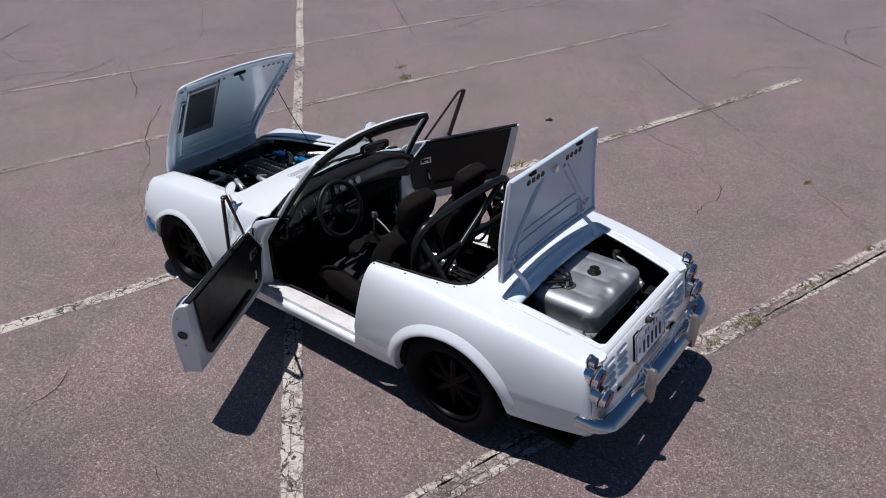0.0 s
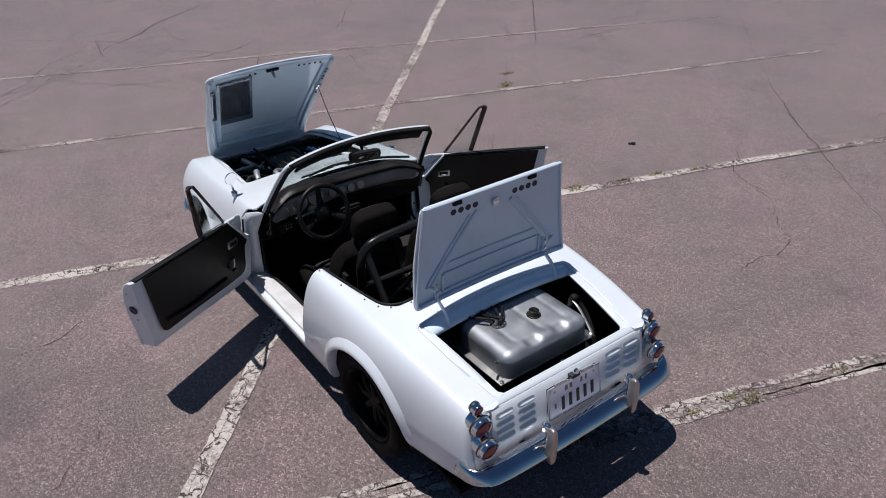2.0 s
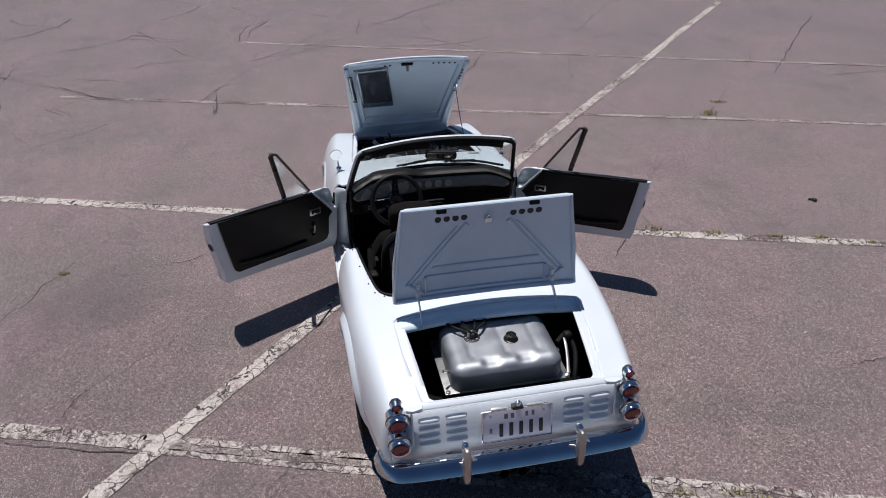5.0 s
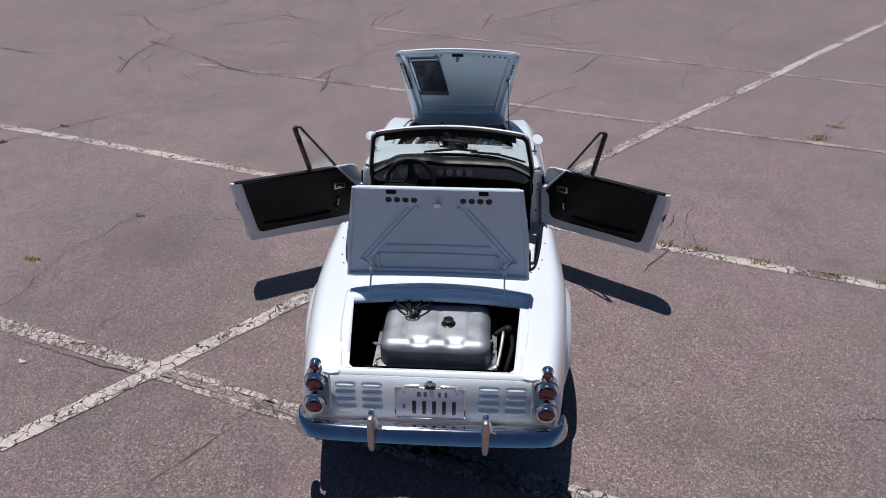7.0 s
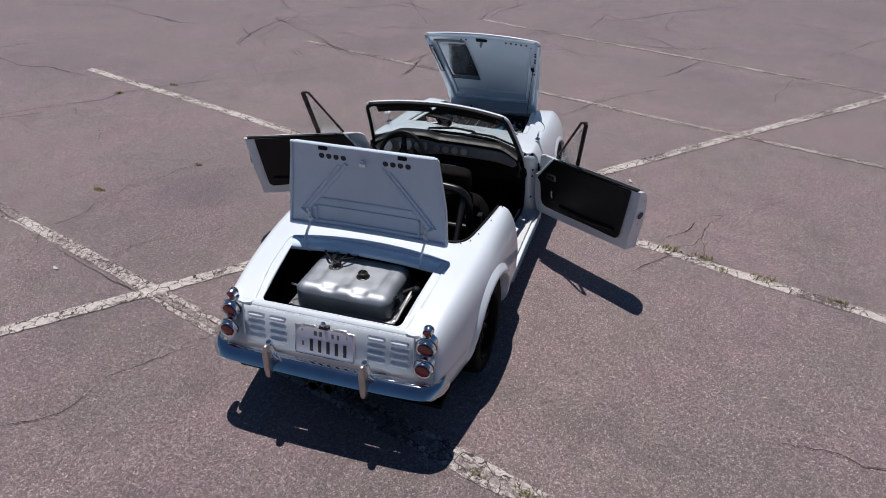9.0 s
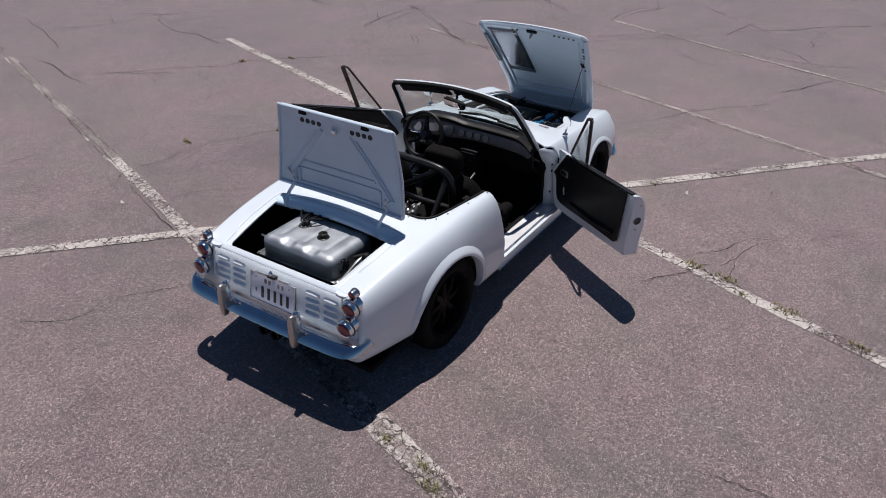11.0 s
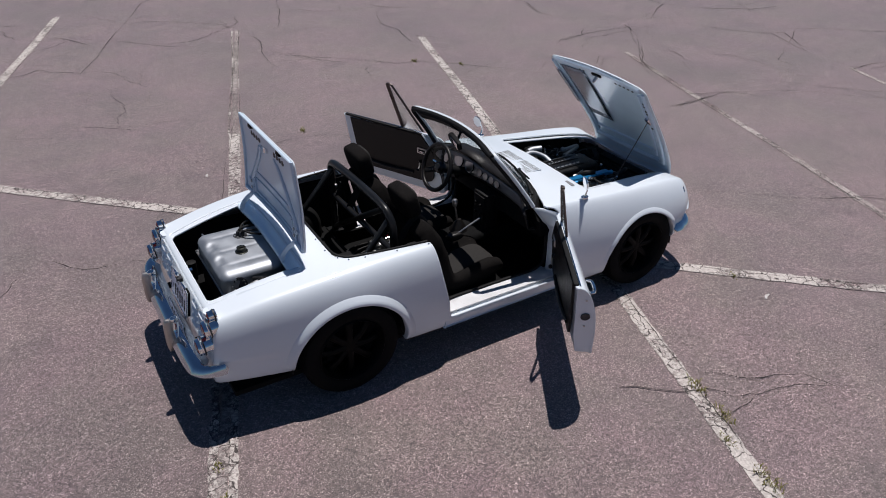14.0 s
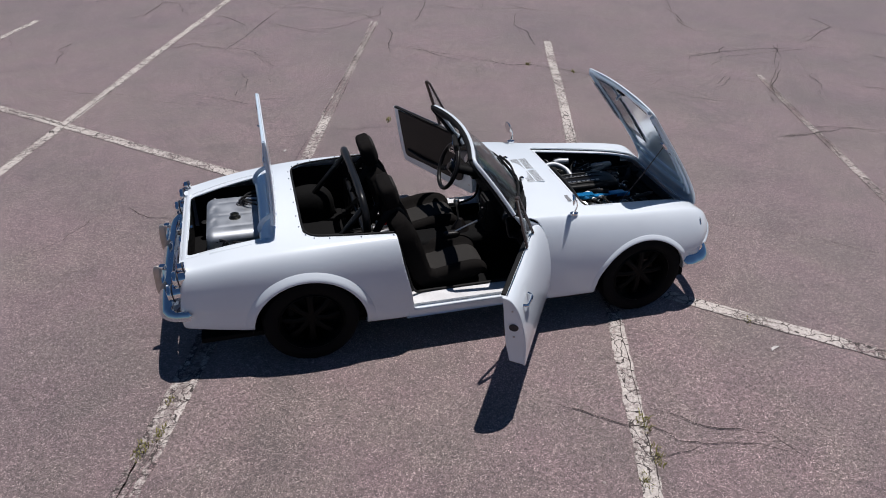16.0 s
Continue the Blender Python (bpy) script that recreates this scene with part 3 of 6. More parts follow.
# ---- tubs that close the shell ----
part("floor_pan", box(-0.66, 2.6, -0.60, 0.60, 0.19, 0.225), CARPET, car)
part("tunnel", pillow(1.0, 0, 0.30, 1.5, 0.26, 0.26, 0.3), CARPET, car)
part("rear_shelf", box(-0.10, 0.36, -0.60, 0.60, 0.36, 0.42, 0.02), CARPET, car)
part("rear_bulkhead", box(-0.135, -0.10, -0.62, 0.62, 0.225, 0.775), CARPET, car)
part("shelf_front", box(0.34, 0.37, -0.60, 0.60, 0.225, 0.40, 0.01), CARPET, car)
part("firewall", box(1.62, 1.66, -0.62, 0.62, 0.225, 0.78), CARPET, car)
for s in (1, -1):
    part("quarter_lining", prism([(-0.1, 0.23), (0.64, 0.23), (0.60, 0.45), (0.556, 0.745), (-0.1, 0.745)], s * 0.56, s * 0.60), CARPET, car)
    part("footwell_lining", box(1.45, 1.63, s * 0.54, s * 0.555, 0.225, 0.73), CARPET, car)
    part("boot_side", box(-0.66, -0.11, s * 0.50, s * 0.53, 0.38, 0.735 - 0.06), CARPET, car)
    part("bay_side", prism([(1.66, 0.25), (2.66, 0.25), (2.66, 0.60), (2.2, 0.72), (1.66, 0.755)], s * 0.50, s * 0.53), BLACK, car)
    part("door_post", prism([(1.50, 0.24), (1.55, 0.24), (1.55, 0.66), (1.502, 0.66)], s * 0.60, s * 0.655), PAINT, car, "white door post")
    near = [(1.300, 0.575, 0.812), (1.370, 0.577, 0.72), (1.440, 0.580, 0.62), (1.445, 0.582, 0.45), (1.445, 0.582, 0.30)]
    far_ = [(1.360, 0.600, 0.803), (1.445, 0.636, 0.772), (1.492, 0.664, 0.71), (1.500, 0.664, 0.45), (1.500, 0.664, 0.30)]
    jamb = [(x, s * y, z) for x, y, z in near + far_]
    jamb_panel = solid(part("door_jamb", (jamb, [(k, k + 1, k + 6, k + 5) for k in range(4)]), PAINT, car, "white painted door jamb"), 0.008)
    for z in (0.43, 0.60, 0.65):
        part("jamb_bolt", lathe([(0.008, 0.0), (0.008, 0.006), (0.0, 0.008)], 8, aim((1.470, s * 0.620, z), (-0.82, s * 0.57, 0))), INK, jamb_panel)
    part("lock_post", prism([(0.60, 0.25), (0.645, 0.25), (0.625, 0.42), (0.58, 0.62), (0.556, 0.75), (0.52, 0.75)], s * 0.603, s * 0.66), PAINT, car, "white lock post")
    part("sill_carpet", box(0.50, 1.46, s * 0.53, s * 0.572, 0.225, 0.3165, 0.006), CARPET, car)
    sill = part("sill", box(0.60, 1.53, s * 0.548, s * 0.662, 0.235, 0.319, 0.009), SILLPLATE, car, "dusty pale flat door sill plate")
    part("rocker_step", box(0.60, 1.53, s * 0.655, s * 0.690, 0.235, 0.296, 0.012), PAINT, sill)
    part("seal", tube([(1.432, s * 0.572, 0.58), (1.435, s * 0.572, 0.42), (1.38, s * 0.572, 0.345), (1.2, s * 0.556, 0.327), (0.78, s * 0.556, 0.327), (0.665, s * 0.575, 0.355), (0.605, s * 0.598, 0.55), (0.55, s * 0.590, 0.78)], 0.009, 8, curve=40), BLACK, sill, "black rubber door seal")
    for ax, az, ar in ARCHES:
        arc = [(ax + (ar + 0.006) * math.cos(a), az + (ar + 0.006) * math.sin(a)) for a in np.linspace(-0.05, math.pi + 0.05, 30)]
        v = [(x, s * 0.46, z) for x, z in arc] + [(x, s * 0.655, z) for x, z in arc]
        f = [(i, i + 1, i + 31, i + 30) for i in range(29)]
        solid(part("arch_liner", (v, f), BLACK, car, "black wheel arch liner"), 0.006, 1.0)
        lip, m = [], 9
        for a in np.linspace(-0.12, math.pi + 0.12, 64):
            for dr, dy in ((0.0, -0.04), (-0.003, 0.015), (0.001, 0.021), (0.008, 0.023), (0.020, 0.0205), (0.031, 0.015), (0.041, 0.0085), (0.050, 0.0035), (0.058, -0.003)):
                dr = dr * (1.0 if ax < 1 else 0.6)
                x, z = ax + (ar + dr) * math.cos(a), az + (ar + dr) * math.sin(a)
                low = float(bottom(x)) + 0.002
                z = max(z, low)
                grow = min(1, max(0, (z - low) / 0.16)) ** 0.7
                dy = dy * (1.0 if ax < 1 else 0.42) if dy > 0 else dy
                lip.append((x, s * (skin_side(x, z) + (dy * grow - 0.002 * (1 - grow) if dy > 0 else dy)), z))
        lf = [(i * m + j, i * m + j + 1, (i + 1) * m + j + 1, (i + 1) * m + j) for i in range(63) for j in range(m - 1)]
        part("arch_lip", (lip, lf if s < 0 else [f[::-1] for f in lf], 50), PAINT, car, "white flared wheel arch lip")
        part("arch_wall", prism(arc, s * 0.44, s * 0.46), BLACK, car)
part("boot_floor", box(-0.69, -0.11, -0.52, 0.52, 0.36, 0.40), CARPET, car)
part("boot_rear_wall", prism([(-0.70, 0.40), (-0.688, 0.40), (-0.680, 0.655), (-0.690, 0.655)], -0.50, 0.50), CARPET, car)
part("bay_front", box(2.62, 2.66, -0.52, 0.52, 0.25, 0.60), BLACK, car)

# ---- wheels ----
TYRE = lathe([(0.20, -0.085), (0.225, -0.098), (0.262, -0.10), (0.283, -0.09), (0.292, -0.07), (0.296, -0.03), (0.296, 0.03), (0.292, 0.07), (0.283, 0.09), (0.262, 0.10), (0.225, 0.098), (0.20, 0.085)], 48, None, False)
RIM = lathe([(0.17, -0.09), (0.19, -0.085), (0.203, -0.085), (0.203, 0.088), (0.196, 0.096), (0.190, 0.088), (0.183, 0.06), (0.178, 0.045), (0.175, 0.01), (0.165, -0.06)], 48, None, False)


def build_wheel(x, s):
    m = aim((x, s * 0.592, 0.296), (0, s, 0))
    rim = part("wheel", RIM, WHEELBLACK, car, "black multi-spoke alloy wheel", m)
    part("tyre", TYRE, RUBBER, rim, "black low-profile tyre")
    for k in range(8):
        a = 2 * math.pi * k / 8
        part("spoke", tube([(0.03 * math.cos(a), 0.03 * math.sin(a), 0.035), (0.10 * math.cos(a), 0.10 * math.sin(a), 0.045), (0.18 * math.cos(a), 0.18 * math.sin(a), 0.02)], [0.026, 0.021, 0.030], 8, flat=0.8), WHEELBLACK, rim)
    part("hub", lathe([(0.0, 0.055), (0.028, 0.053), (0.034, 0.045), (0.055, 0.035), (0.06, 0.0)], 20), WHEELBLACK, rim)
    part("brake_disc", lathe([(0.0, -0.04), (0.14, -0.04), (0.14, -0.055), (0.0, -0.055)], 28), BLACK, rim)
    part("brake_caliper", box(0.06, 0.145, -0.05, 0.05, -0.07, -0.02, 0.01), DARKCHROME, rim)
    for k in range(4):
        a = 2 * math.pi * (k + 0.5) / 4
        part("wheel_nut", lathe([(0.008, 0.0), (0.008, 0.052), (0.0, 0.055)], 8, Matrix.Translation((0.045 * math.cos(a), 0.045 * math.sin(a), 0))), DARKCHROME, rim)


for wx in (0.0, 2.225):
    for s in (1, -1):
        build_wheel(wx, s)

# ---- windscreen ----
def screen(s, h):
    base = Vector((1.297 + 0.169 * (1 - s ** 4), 0.572 * s, 0.820 + 0.042 * (1 - s * s)))
    top = Vector((1.038 + 0.075 * (1 - s * s), 0.500 * s, 1.180 + 0.022 * (1 - s * s)))
    return base.lerp(top, h) + Vector((0.02, 0, 0.02)) * (h * (1 - h))


def screen_frame(back, inset):
    """The screen's outline from one foot over the top to the other, with rounded corners."""
    pts = [screen(-1, h) for h in np.linspace(0, 0.86, 10)]
    a, b, c = screen(-1, 0.86), screen(-1, 1.0), screen(-0.90, 1.0)
    pts += [a * (1 - t) ** 2 + b * 2 * t * (1 - t) + c * t * t for t in (0.25, 0.5, 0.75)]
    pts += [screen(s, 1.0) for s in np.linspace(-0.90, 0.0, 12)]
    mirrored = [Vector((p.x, -p.y, p.z)) for p in pts[-2::-1]]
    return [p + Vector((back, 0, -inset * 0.5)) + Vector((0, -math.copysign(inset, p.y) if abs(p.y) > 0.3 else 0, 0)) for p in pts + mirrored]


windscreen = part("windscreen", tube(screen_frame(0.009, -0.003), 0.0135, 12), PAINT, car, "white windscreen frame with black inner lining")
part("inner_frame", tube(screen_frame(-0.011, 0.011), 0.0125, 12), BLACK, windscreen, "black inner frame")
part("header_rail", tube([screen(s, 0.975) + Vector((-0.016, 0, 0.006)) for s in np.linspace(-0.95, 0.95, 25)], 0.0125, 10), BLACK, windscreen, "black padded header rail")
part("base_gasket", tube([screen(s, 0.0) for s in np.linspace(-1, 1, 25)], 0.012, 8), BLACK, windscreen, "black rubber gasket")
gv = [screen(s, h) for h in np.linspace(0.01, 0.98, 9) for s in np.linspace(-0.985, 0.985, 25)]
gf = [(i * 25 + j, i * 25 + j + 1, (i + 1) * 25 + j + 1, (i + 1) * 25 + j) for i in range(8) for j in range(24)]
pane = solid(part("pane", (gv, gf), GLASS, windscreen, "clear curved glass"), 0.004)
pane.visible_shadow = False
# sun visors folded against the rail
for s in (1, -1):
    vv = [screen(s * a, h) + Vector((-0.032, 0, -0.004)) for h in np.linspace(0.80, 0.97, 5) for a in np.linspace(0.10, 0.84, 14)]
    vf = [(i * 14 + j, i * 14 + j + 1, (i + 1) * 14 + j + 1, (i + 1) * 14 + j) for i in range(4) for j in range(13)]
    solid(part("sun_visor", (vv, vf), BLACK, windscreen, "black padded sun visor"), 0.014, 0.0)
mm = Matrix.Translation((1.072, -0.02, 1.108)) @ pose(0, 0, 0, 0, -14, -14)
mirror = part("rear_view_mirror", moved(pillow(0, 0, 0, 0.034, 0.20, 0.064, 0.45), mm), BLACK, car, "black interior mirror")
part("mirror_glass", moved(box(-0.0195, -0.0165, -0.086, 0.086, -0.023, 0.023, 0.0015), mm), CHROME, mirror, "mirror glass")
part("mirror_stem", tube([(1.09, -0.02, 1.115), (1.11, -0.02, 1.16), (1.125, -0.02, 1.19)], 0.009, 8), BLACK, mirror)
part("mirror_mount", pillow(1.115, -0.02, 1.175, 0.035, 0.06, 0.035, 0.7), BLACK, mirror)
# wipers at rest on the glass
for y in (0.20, -0.14):
    lift = Vector((0.014, 0, 0.008))
    arm = part("wiper", tube([(1.515, y, 0.862), screen((y - 0.05) / 0.572, 0.02) + lift * 1.6, screen((y - 0.20) / 0.572, 0.07) + lift * 1.5], 0.0065, 6, curve=8), BLACK, car, "black windscreen wiper")
    a, b = screen((y - 0.02) / 0.572, 0.05), screen((y - 0.38) / 0.572, 0.10)
    part("blade", tube([a + lift, (a + b) / 2 + lift * 2.2, b + lift], 0.008, 6, curve=8), BLACK, arm)
    part("spindle", lathe([(0.014, 0.0), (0.014, 0.014), (0.006, 0.018), (0.0, 0.018)], 12, Matrix.Translation((1.515, y, 0.845))), CHROME, arm)

# ---- cowl vents and washer jets ----
for cy in (0.10, -0.10):
    cx = 1.60
    vent = part("cowl_vent", box(cx - 0.062, cx + 0.062, cy - 0.09, cy + 0.09, skin_top(cx, cy) - 0.012, skin_top(cx, cy) + 0.001, 0.001), PAINT, car, "white pressed vent with dark slots")
    for i in range(18):
        for j in (-1, 1):
            y = cy - 0.0816 + i * 0.0096
            part("slot", box(cx + j * 0.031 - 0.026, cx + j * 0.031 + 0.026, y - 0.0018, y + 0.0018, skin_top(cx, cy) + 0.0005, skin_top(cx, cy) + 0.0022, 0.0), FLANGE, vent)
part("bay_badge", box(1.73, 1.755, -0.44, -0.36, skin_top(1.74, -0.4), skin_top(1.74, -0.4) + 0.004, 0.001), GREY, car, "small dark plate")

# ---- fender mirrors ----
for s in (1, -1):
    z0 = 0.80
    base = part("fender_mirror", lathe([(0.019, -0.006), (0.019, 0.004), (0.013, 0.010), (0.0, 0.012)], 16, Matrix.Translation((1.70, s * 0.60, z0)) @ Matrix.Diagonal((1.5, 1, 1, 1))), CHROME, car, "chrome fender mirror on a thin stalk")
    part("stalk", tube([(1.70, s * 0.60, z0), (1.712, s * 0.605, z0 + 0.055), (1.70, s * 0.612, z0 + 0.10)], [0.008, 0.005, 0.0045], 8, curve=8), CHROME, base)
    head = Matrix.Translation((1.672, s * 0.615, z0 + 0.112)) @ aim((0, 0, 0), (-1.0, -0.15 if s > 0 else 0.45, -0.16)) @ Matrix.Diagonal((0.80, 0.80, 0.42, 1))
    part("housing", lathe([(0.052, 0.0), (0.054, -0.006), (0.050, -0.02), (0.036, -0.038), (0.018, -0.047), (0.0, -0.05)], 28, head), CHROME, base)
    part("mirror_glass", lathe([(0.0, 0.0025), (0.049, 0.002), (0.051, -0.001)], 28, head), CHROME, base)

# ---- door inner shells ----
INNER_Y = 0.598
for door, s in zip(doors, (1, -1)):
    rim = []
    rear = smooth_line([(x, 0, z) for x, z in ((0.549, 0.80), (0.579, 0.62), (0.624, 0.42), (0.639, 0.335))], 14)
    rim += [(p.x, p.z) for p in rear] + [(0.645, 0.315), (0.66, 0.31)]
    rim += [(x, 0.31) for x in np.linspace(0.70, 1.42, 8)] + [(1.465, 0.315), (1.486, 0.335)]
    rim += [(1.490, z) for z in np.linspace(0.40, 0.635, 6)] + [(1.437, 0.645), (1.365, 0.725), (1.294, 0.797)]
    outer = [(x, s * (skin_side(x, z) - 0.006), z) for x, z in rim]
    inner = [(x + (0.01 if x < 0.68 else -0.006 if x > 1.46 else 0), s * (INNER_Y + 0.008 * max(0, min(1, (x - 1.34) / 0.06)) + max(0, (0.45 - z)) * 0.12), max(z, 0.322)) for x, z in rim]
    n = len(rim)
    faces = [(i, i + 1, n + i + 1, n + i) for i in range(n - 1)] + [tuple(range(n, 2 * n))]
    part("inner_shell", (outer + inner, faces, 25), PAINT, door, "white pressed inner door shell")
    part("door_top", moved(box(-0.370, 0.345, -0.013, 0.013, -0.007, 0.006, 0.004), Matrix.Translation((0.945, s * 0.597, 0.808))), BLACK, door, "black door top capping")
    part("top_trim", tube([(0.565, s * 0.616, 0.806), (0.96, s * 0.617, 0.810), (1.28, s * 0.617, 0.812)], 0.0035, 8, curve=10), CHROME, door)
    card_line = smooth_line([(0.625, 0, 0.795), (0.66, 0, 0.62), (0.695, 0, 0.455), (0.707, 0, 0.415)], 8)
    card = [(p.x, p.z) for p in card_line] + [(0.73, 0.400), (0.95, 0.408), (1.25, 0.410), (1.355, 0.415), (1.388, 0.430), (1.402, 0.465), (1.405, 0.58), (1.412, 0.605), (1.435, 0.630), (1.29, 0.80)]
    cv = prism(card, s * (INNER_Y - 0.004), s * (INNER_Y - 0.016))
    part("card_edge", tube([(1.292, s * (INNER_Y - 0.008), 0.812), (1.437, s * (INNER_Y - 0.006), 0.650)], 0.006, 6), PAINT, door)
    dcard = part("door_card", cv, VINYL, door, "plain black vinyl door card with a map pocket")
    part("pocket_edge", tube([(0.74, s * (INNER_Y - 0.02), 0.468), (0.95, s * (INNER_Y - 0.028), 0.455), (1.22, s * (INNER_Y - 0.02), 0.468)], 0.012, 8, curve=10), VINYL, dcard)
    hm = Matrix.Translation((1.30, s * (INNER_Y - 0.018), 0.672))
    handle = part("door_handle", moved(box(-0.042, 0.042, -0.006, 0.006, -0.024, 0.024, 0.005), hm), STEEL, door, "chrome recessed door handle")
    part("handle_cup", moved(box(-0.030, 0.030, -0.008, 0.008, -0.014, 0.014, 0.004), hm), BLACK, handle)
    part("pull", moved(box(-0.018, 0.018, -0.011, 0.011, -0.008, 0.002, 0.003), hm), CHROME, handle)
    crank = part("window_crank", lathe([(0.015, 0.0), (0.015, 0.010), (0.010, 0.018), (0.0, 0.018)], 16, aim((1.285, s * (INNER_Y - 0.016), 0.575), (0, -s, 0))), RIMBLACK, door, "dark window crank")
    part("crank_arm", tube([(1.285, s * (INNER_Y - 0.03), 0.575), (1.283, s * (INNER_Y - 0.034), 0.54), (1.272, s * (INNER_Y - 0.034), 0.512)], 0.006, 6), STEEL, crank)
    part("crank_knob", lathe([(0.013, 0.0), (0.014, 0.012), (0.009, 0.02), (0.0, 0.021)], 12, aim((1.270, s * (INNER_Y - 0.034), 0.508), (0, -s, 0))), RIMBLACK, crank)
    latch = part("door_latch", lathe([(0.026, 0.0), (0.025, 0.004), (0.021, 0.002), (0.0, 0.0015)], 20, aim((0.585, s * 0.650, 0.60), (-1, 0, -0.22))), INK, door, "round dark latch")
    for dz in (0.12, -0.07):
        part("screw", lathe([(0.006, 0.0), (0.006, 0.003), (0.0, 0.004)], 10, aim((0.585 - dz * 0.21, s * 0.648, 0.60 + dz), (-1, 0, -0.22))), STEEL, latch)
    outer_y = skin_side(0.70, 0.70) + 0.012
    part("outer_handle", tube([(0.66, s * (outer_y - 0.01), 0.70), (0.675, s * (outer_y + 0.016), 0.70), (0.76, s * (outer_y + 0.018), 0.702), (0.785, s * (outer_y - 0.008), 0.702)], 0.009, 8, curve=14), CHROME, door, "chrome outer door handle")
    # quarter light
    foot, tip, back = (1.285, s * 0.622, 0.815), (1.0, s * 0.578, 1.160), (1.10, s * 0.622, 0.815)
    vent = part("quarter_light", tube([foot, (tip[0] + 0.04, tip[1], tip[2] - 0.004), (tip[0] + 0.006, tip[1], tip[2] + 0.002)], 0.009, 8), DARKCHROME, door, "dark triangular quarter light frame")
    part("rear_bar", tube([back, tip], 0.017, 8, flat=0.45, up=(0, 1, 0)), DARKCHROME, vent)
    part("tip_cap", pillow(1.011, s * 0.578, 1.161, 0.03, 0.024, 0.018, 0.5), DARKCHROME, vent)
    vp = solid(part("pane", ([foot, tip, back], [(0, 1, 2)]), GLASS, vent), 0.003)
    vp.visible_shadow = False
    part("door_seal", tube([(1.497, s * 0.66, z) for z in (0.34, 0.55, 0.72)], 0.006, 6), BLACK, door)
    for x, z in ((1.455, 0.60), (1.462, 0.53), (1.45, 0.40)):
        part("hinge_bolt", lathe([(0.007, 0.0), (0.007, 0.004), (0.0, 0.006)], 8, aim((x, s * (INNER_Y + 0.015), z), (0, -s, 0))), STEEL, door)

# ---- boot lid inside ----
def lid_point(u, v, drop=0.014):
    x = -0.165 - u
    return Vector((x, v, skin_top(x, v) - drop))


def lid_strip(a, b, width, depth, count=10):
    """A pressed rib under the lid from a to b, each (back, across)."""
    pts = [lid_point(a[0] + (b[0] - a[0]) * t, a[1] + (b[1] - a[1]) * t, 0.016) for t in np.linspace(0, 1, count)]
    return tube(pts, width / 2, 8, flat=depth / width * 2)


# added sheet under the lid; its darker, bluer colour paints in the shade
part("shaded_lid_face", lowered(clip(SKIN_V, SKIN_F, lambda v: in_lid(v, -0.012)), 0.0135), SHADED_WHITE, boot_lid, "white lid underside with blue-grey shade put into its colour")
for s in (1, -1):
    part("lid_rib", lid_strip((0.41, s * 0.10), (0.10, s * 0.365), 0.026, 0.008), SHADED_WHITE, boot_lid)
    part("lid_rib", lid_strip((0.40, s * 0.145), (0.115, s * 0.39), 0.010, 0.006), SHADED_WHITE, boot_lid)
    part("lid_rib", lid_strip((0.11, s * 0.40), (0.05, s * 0.32), 0.02, 0.012), SHADED_WHITE, boot_lid)
    part("lid_rib", lid_strip((0.045, s * 0.305), (0.14, s * 0.305), 0.014, 0.012), SHADED_WHITE, boot_lid)
    part("lid_edge", lid_strip((0.015, s * 0.465), (0.51, s * 0.408), 0.016, 0.010, 20), SHADED_WHITE, boot_lid)
    for k in range(4):
        p = lid_point(0.445, s * (0.120 + 0.042 * k) - 0.006, 0.013)
        part("lightening_hole", lathe([(0.0, 0.003), (0.015, 0.003), (0.0165, 0.0), (0.0165, -0.004)], 18, aim(p, (0.12, 0, -1))), INK, boot_lid, "dark round hole")
    part("rubber_buffer", moved(box(-0.014, 0.014, -0.024, 0.024, -0.014, 0.006, 0.005), Matrix.Translation(lid_point(0.492, s * 0.225))), BLACK, boot_lid, "black rubber buffer")
    pts = [lid_point(0.12, s * 0.345, 0.02), lid_point(0.03, s * 0.345, 0.02)]
    hinge = part("lid_hinge", tube(pts, 0.014, 8, flat=0.5), SHADED_WHITE, boot_lid, "white hinge plate")
    for u in (0.10, 0.06):
        part("hinge_bolt", lathe([(0.009, 0.0), (0.009, 0.006), (0.0, 0.007)], 8, aim(lid_point(u, s * 0.345, 0.028), (0.12, 0, -1))), STEEL, hinge)
    arm = smooth_line([(-0.135, s * 0.345, 0.90), (-0.165, s * 0.345, 0.885), (-0.215, s * 0.345, 0.85), (-0.24, s * 0.345, 0.80), (-0.215, s * 0.345, 0.755), (-0.17, s * 0.345, 0.73)], 20)
    part("gooseneck_hinge", tube(arm, 0.0045, 10, flat=3.4), SHADED_WHITE, car, "white curved gooseneck hinge")
part("lid_edge", lid_strip((0.505, -0.40), (0.505, 0.40), 0.016, 0.010, 24), SHADED_WHITE, boot_lid)
part("lid_edge", lid_strip((0.02, -0.46), (0.02, 0.46), 0.026, 0.014, 24), SHADED_WHITE, boot_lid)
part("lid_rib", lid_strip((0.05, -0.30), (0.05, 0.30), 0.014, 0.007, 16), SHADED_WHITE, boot_lid)
part("lid_rib", lid_strip((0.185, -0.27), (0.185, 0.27), 0.018, 0.006, 16), SHADED_WHITE, boot_lid)
part("lid_rib", lid_strip((0.14, -0.30), (0.14, 0.30), 0.010, 0.005, 16), SHADED_WHITE, boot_lid)
striker = part("lid_striker", box(-0.60, -0.575, -0.016, 0.016, lid_point(0.42, 0).z - 0.02, lid_point(0.42, 0).z + 0.004, 0.004), CHROME, boot_lid, "chrome lid striker")
